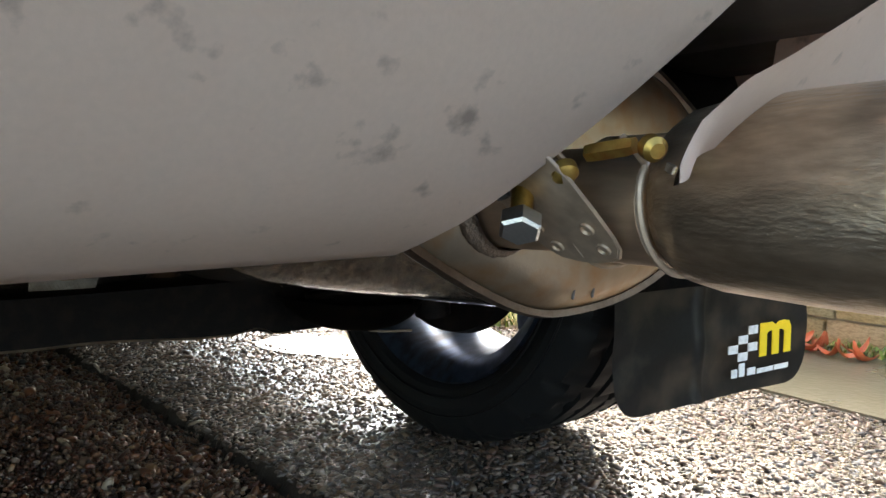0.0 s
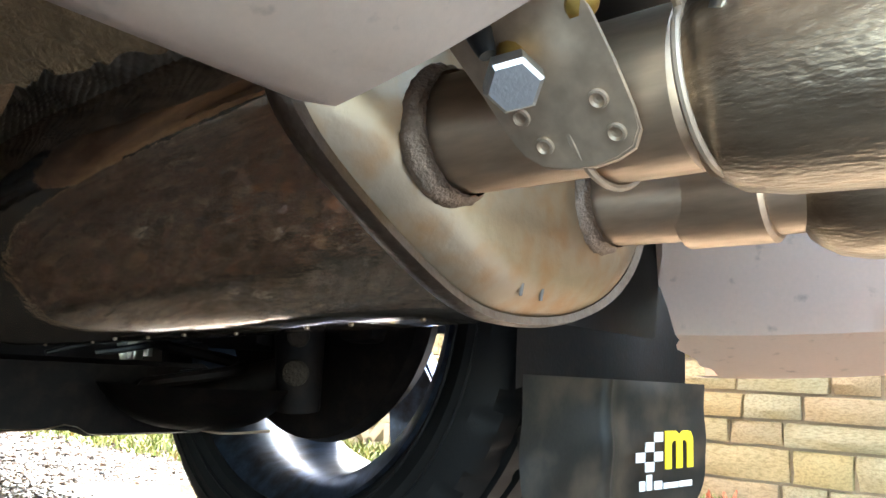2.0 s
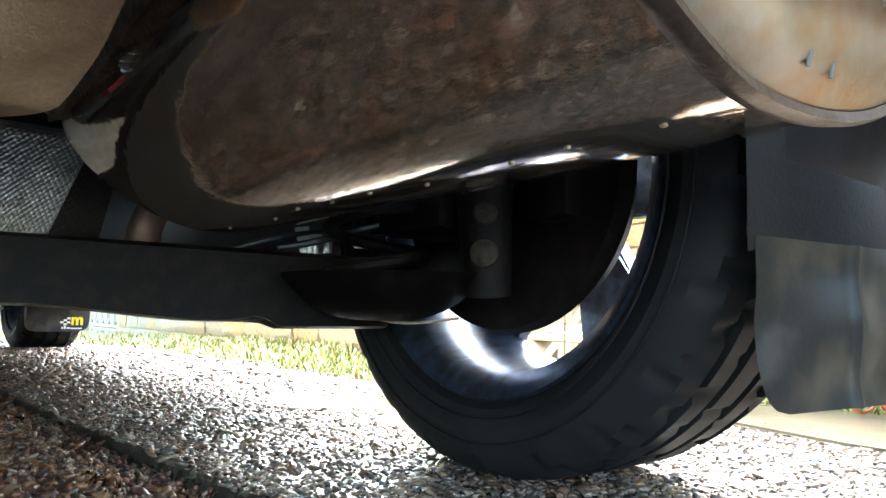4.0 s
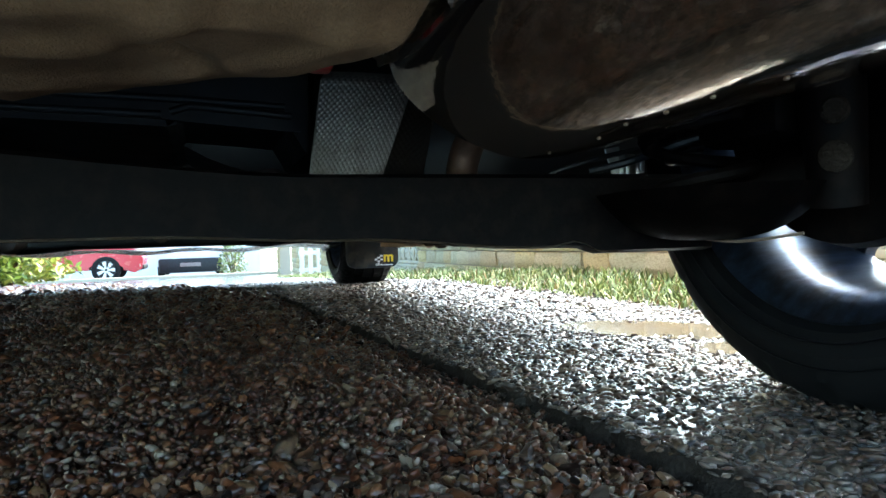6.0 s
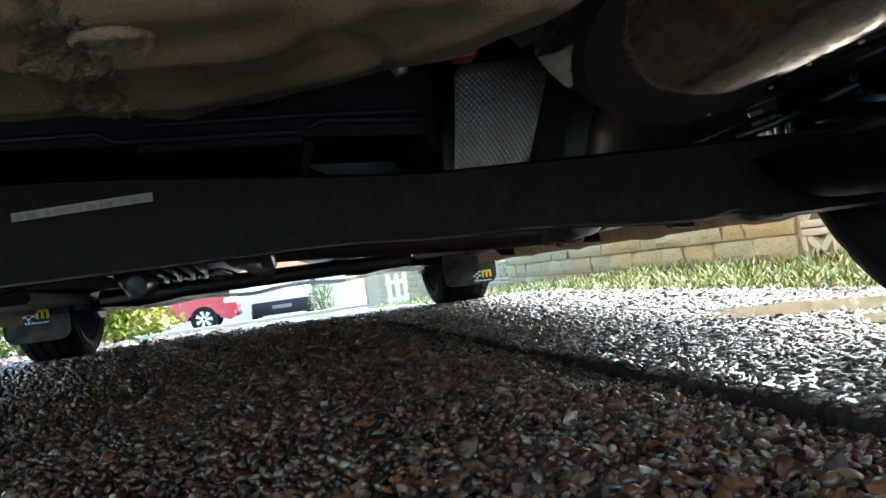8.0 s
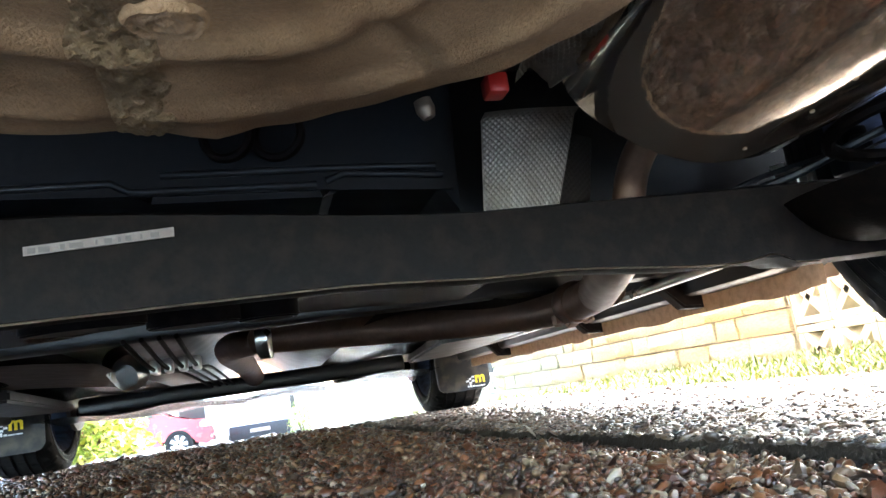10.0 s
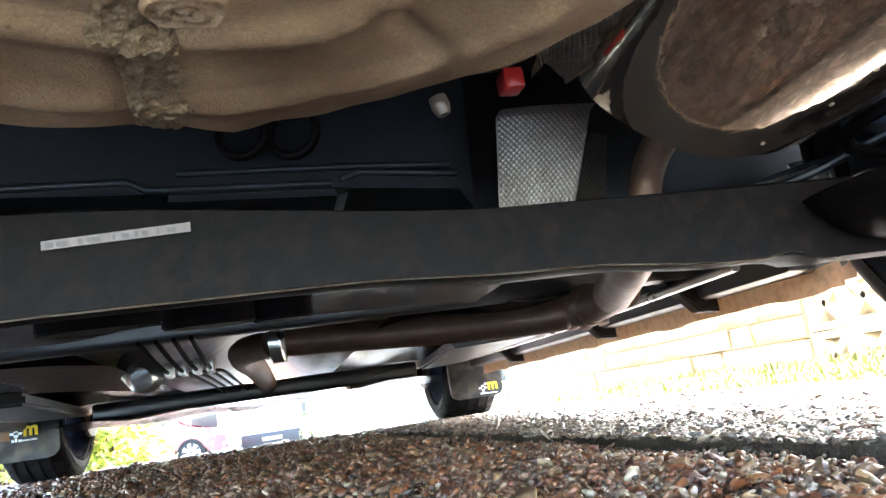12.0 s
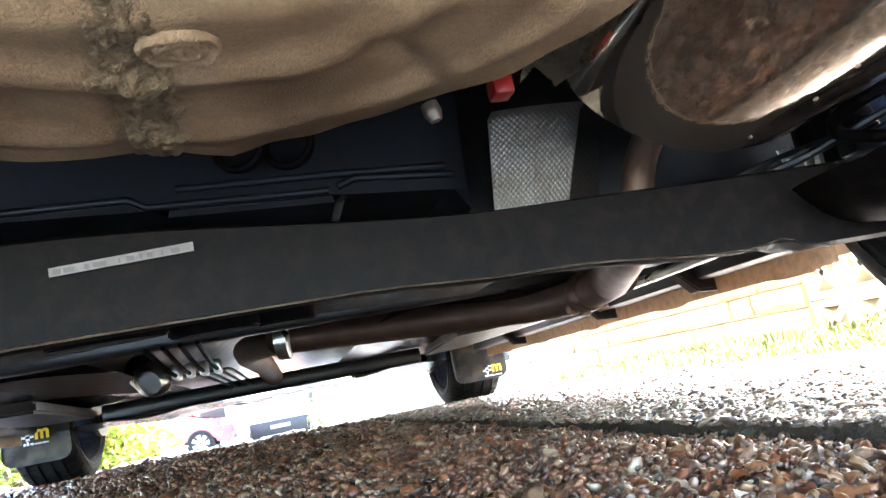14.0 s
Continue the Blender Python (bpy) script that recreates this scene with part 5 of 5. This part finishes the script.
bm = bmesh.new()
prism(bm, [(1.16, -0.62), (1.62, -0.62), (1.62, 0.32), (1.30, 0.28), (1.20, -0.1)], "z", -0.06, lie(1.4, 0) + 0.012, 0.004)
tagged(part("path_slab", bm, WETSLAB, None, "worn wet concrete strip at the wall foot", smooth=30), category="slab", kind="structure")
rl = random.Random(9)
for i in range(9):
    bm = bmesh.new()
    y = -0.16 + 0.02 * i + rl.uniform(-0.02, 0.02)
    a = rl.uniform(0, 6)
    sheet(bm, lambda u, v: ((u - 0.5) * 0.05, (v - 0.5) * 0.028 * math.sin(math.pi * (0.05 + 0.9 * u)), 0.012 * (u - 0.5) ** 2 * 8 + 0.01 * abs(v - 0.5)), 8, 4)
    bmesh.ops.transform(bm, matrix=pose(1.53 + rl.uniform(-0.04, 0.04), y, lie(1.5, 0) + 0.02, rl.uniform(-40, 40), rl.uniform(-30, 30), math.degrees(a)), verts=bm.verts)
    tagged(part("fallen_leaf", bm, LEAFRED, None, "curled red-brown fallen leaf at the wall foot"), category="leaf", group="fallen leaves by the wall")
rng = np.random.default_rng(8)
blades("weeds", "small green weeds at the wall foot", [(1.55 + 0.05 * rng.random(), -0.35 + 0.6 * rng.random(), lie(1.5, 0) + 0.005, rng.uniform(0.012, 0.045)) for i in range(700)], GRASS, "weeds")


# gate pier and low wall by the road
stone_wall("wall_6", "brick gate pier beside the road", 11.4, 11.75, [0.075] * 16, x=1.26, lengths=(0.2, 0.24), base=-0.42, seed=6)
stone_wall("wall_7", "pale stone wall beyond the gate pier", 11.9, 15.5, [0.1] * 8, x=1.9, lengths=(0.2, 0.5), base=-0.5, seed=7)


def pale_fence(y, x0, x1, n, z):
    ob = thing("picket_fence", "short pale wooden picket fence by the gate", "fence")
    for i in range(n):
        bm = bmesh.new()
        x = x0 + (x1 - x0) * i / (n - 1)
        prism(bm, [(x - 0.035, z), (x + 0.035, z), (x + 0.035, z + 0.55), (x, z + 0.6), (x - 0.035, z + 0.55)], "y", y, y + 0.02, 0.003)
        part("picket", bm, RENDER, ob, smooth=30)
    for h in (0.15, 0.42):
        bm = bmesh.new()
        box(bm, x0 - 0.05, x1 + 0.05, y + 0.0205, y + 0.045, z + h, z + h + 0.06, 0.003)
        part("rail", bm, RENDER, ob, smooth=30)


pale_fence(11.5, 1.62, 2.3, 6, -0.42)


def bush(name, label, cx, cy, base, rx, ry, h, n, mat, seed):
    ob = thing(name, label, "shrub", at=(cx, cy, base))
    rr = random.Random(seed)
    bm = bmesh.new()
    for i in range(9):
        a = rr.uniform(0, 6.28)
        tip = Vector((rx * 0.7 * math.cos(a), ry * 0.7 * math.sin(a), h * rr.uniform(0.5, 0.85)))
        sweep(bm, [(0, 0, -0.05), tip * 0.45 + Vector((0, 0, 0.08)), tip], [0.018, 0.011, 0.004], 6, smooth=3)
    part("stems", bm, BARK, ob)
    v, f = [], []
    for i in range(n):
        a, q = rr.uniform(0, 6.28), rr.random() ** 0.4
        el = rr.uniform(-0.1, 1.0)
        lump = 0.8 + 0.35 * noise.noise((math.cos(a) * 2, math.sin(a) * 2, el * 3 + seed))
        c = Vector((rx * q * lump * math.cos(a) * math.sqrt(max(0.05, 1 - el * el * 0.8)), ry * q * lump * math.sin(a) * math.sqrt(max(0.05, 1 - el * el * 0.8)), h * (0.12 + 0.85 * max(0, el)) * (0.6 + 0.4 * lump) * (0.5 + 0.5 * q) + rr.uniform(-0.05, 0.05)))
        m = Euler((rr.uniform(-1, 1), rr.uniform(-1, 1), rr.uniform(0, 6.28))).to_matrix()
        s = rr.uniform(0.022, 0.045)
        k = len(v)
        v += [tuple(c + m @ Vector(p)) for p in ((-s, 0, 0), (0, -s * 0.45, s * 0.1), (s, 0, 0), (0, s * 0.45, s * 0.1))]
        f.append((k, k + 1, k + 2, k + 3))
    me = bpy.data.meshes.new("foliage")
    me.from_pydata(v, [], f)
    finish("foliage", me, mat, ob, smooth=0)
    return ob


bush("bush", "yellow-green variegated shrub beside the drive", -1.35, 6.2, lie(0, 6.2), 0.55, 0.5, 1.1, 5200, LEAF, 3)
bush("bush", "yellow-green shrub by the road", -2.2, 6.6, lie(0, 6.6), 0.6, 0.5, 1.0, 3000, LEAF, 5)
bush("bush", "small green plant by the gate", 0.75, 16.5, lie(0, 16.5), 0.4, 0.4, 0.8, 900, GRASS, 6)

# kerb and road
bm = bmesh.new()
box(bm, -30, 30, 15.4, 15.55, -0.6, lie(0, 15.4) + 0.06, 0.02)
tagged(part("kerb", bm, CONCRETE, None, "pale concrete kerb along the road"), category="kerb", kind="structure")


def parked_car(name, label, at, turn, paint, seed, dark_skirt):
    """A small parked hatchback: body with arches, glass, skirt, lamps and four wheels. Nose towards +x."""
    ob = thing(name, label, "car", at=at)
    ob.rotation_euler = (0, 0, radians(turn))
    arch = lambda c: [(c + 0.36 * math.cos(a), 0.30 + 0.36 * math.sin(a)) for a in [math.pi * (1 - k / 10) for k in range(11)]]
    side = [(-2.0, 0.25), *arch(-1.25), *arch(1.25), (1.85, 0.22), (2.0, 0.32), (2.03, 0.55), (1.9, 0.75), (1.0, 0.92), (0.35, 1.4), (-1.2, 1.46), (-1.85, 1.05), (-2.02, 0.8)]
    bm = bmesh.new()
    prism(bm, side, "y", -0.84, 0.84, 0.05)
    part("body", bm, paint, ob, smooth=35)
    bm = bmesh.new()
    prism(bm, [(-1.5, 0.95), (0.85, 0.95), (0.32, 1.34), (-1.15, 1.38)], "y", -0.845, 0.845, 0.01)
    part("side_glass", bm, GLASS, ob, smooth=35)
    bm = bmesh.new()
    box(bm, 1.7, 2.05, -0.6, 0.6, 0.28, 0.40, 0.03)
    part("grille", bm, BLACKPLASTIC, ob)
    bm = bmesh.new()
    box(bm, -2.075, -1.8, -0.80, 0.80, 0.14 if dark_skirt else 0.3, 0.52, 0.05)
    rear = part("rear_bumper", bm, BLACKPLASTIC if dark_skirt else paint, ob)
    bm = bmesh.new()
    box(bm, -2.09, -2.07, -0.26, 0.26, 0.30, 0.40, 0.004)
    part("plate_bar", bm, LABEL, rear, "plain pale bar")
    for s in (-1, 1):
        bm = bmesh.new()
        box(bm, 1.72, 1.96, s * 0.72 - 0.13, s * 0.72 + 0.13, 0.60, 0.74, 0.04)
        part("headlight", bm, LAMP, ob, "clear headlight")
        bm = bmesh.new()
        box(bm, 1.80, 2.0, s * 0.70 - 0.09, s * 0.70 + 0.09, 0.34, 0.44, 0.02)
        part("fog_light", bm, LAMP, ob, "clear fog light")
        for x in (-1.25, 1.25):
            w = bmesh.new()
            revolve(w, [(-0.09, 0.21), (-0.095, 0.27), (-0.08, 0.305), (0.08, 0.305), (0.095, 0.27), (0.09, 0.21)], 40)
            tyre = part("tyre", w, RUBBER, ob, smooth=40)
            tyre.location, tyre.rotation_euler = (x, s * 0.76, 0.305), (0, 0, s * math.pi / 2)
            h = bmesh.new()
            revolve(h, [(0.03, 0.212), (0.085, 0.205), (0.06, 0.19), (0.055, 0.01)], 40, closed=False)
            part("wheel_dish", h, BLACKPLASTIC, tyre, smooth=40)
            for k in range(7):
                sp = bmesh.new()
                prism(sp, [(0.03, 0.018), (0.19, 0.042), (0.19, -0.042), (0.03, -0.018)], "x", 0.07, 0.088, 0.006)
                bmesh.ops.transform(sp, matrix=Matrix.Rotation(2 * math.pi * k / 7, 4, "X"), verts=sp.verts)
                part("hubcap_spoke", sp, HUBCAP, tyre, smooth=40)
    return ob


parked_car("parked_car", "red hatchback with silver hubcaps parked across the road", (-3.22, 18.8, -0.58), 0, CARRED, 1, False)
parked_car("parked_car", "white car with a black rear bumper parked facing away", (-0.2, 22.6, -0.62), 90, CARWHITE, 2, True)


def house(at, w, d, h):
    ob = thing("house", "pale rendered house beyond the road", "house", at=at)
    bm = bmesh.new()
    box(bm, -w / 2, w / 2, 0, d, -1, h)
    part("wall", bm, RENDER, ob, smooth=0)
    bm = bmesh.new()
    prism(bm, [(-w / 2 - 0.4, h), (w / 2 + 0.4, h), (0, h + 3)], "y", -0.4, d + 0.4)
    part("roof", bm, TILE, ob, smooth=0)
    for i in range(3):
        for j in range(2):
            x, z = -w / 2 + w * (i + 0.5) / 3, 1.0 + 2.6 * j
            bm = bmesh.new()
            box(bm, x - 0.6, x + 0.6, -0.05, 0.05, z, z + 1.2, 0.01)
            win = part("window", bm, RENDER, ob, smooth=0)
            bm = bmesh.new()
            box(bm, x - 0.52, x + 0.52, -0.06, -0.03, z + 0.08, z + 1.12)
            part("pane", bm, GLASS, win, smooth=0)
    return ob


house((-3, 33, -0.9), 11, 8, 5.2)
house((11, 36, -0.9), 10, 8, 5.2)
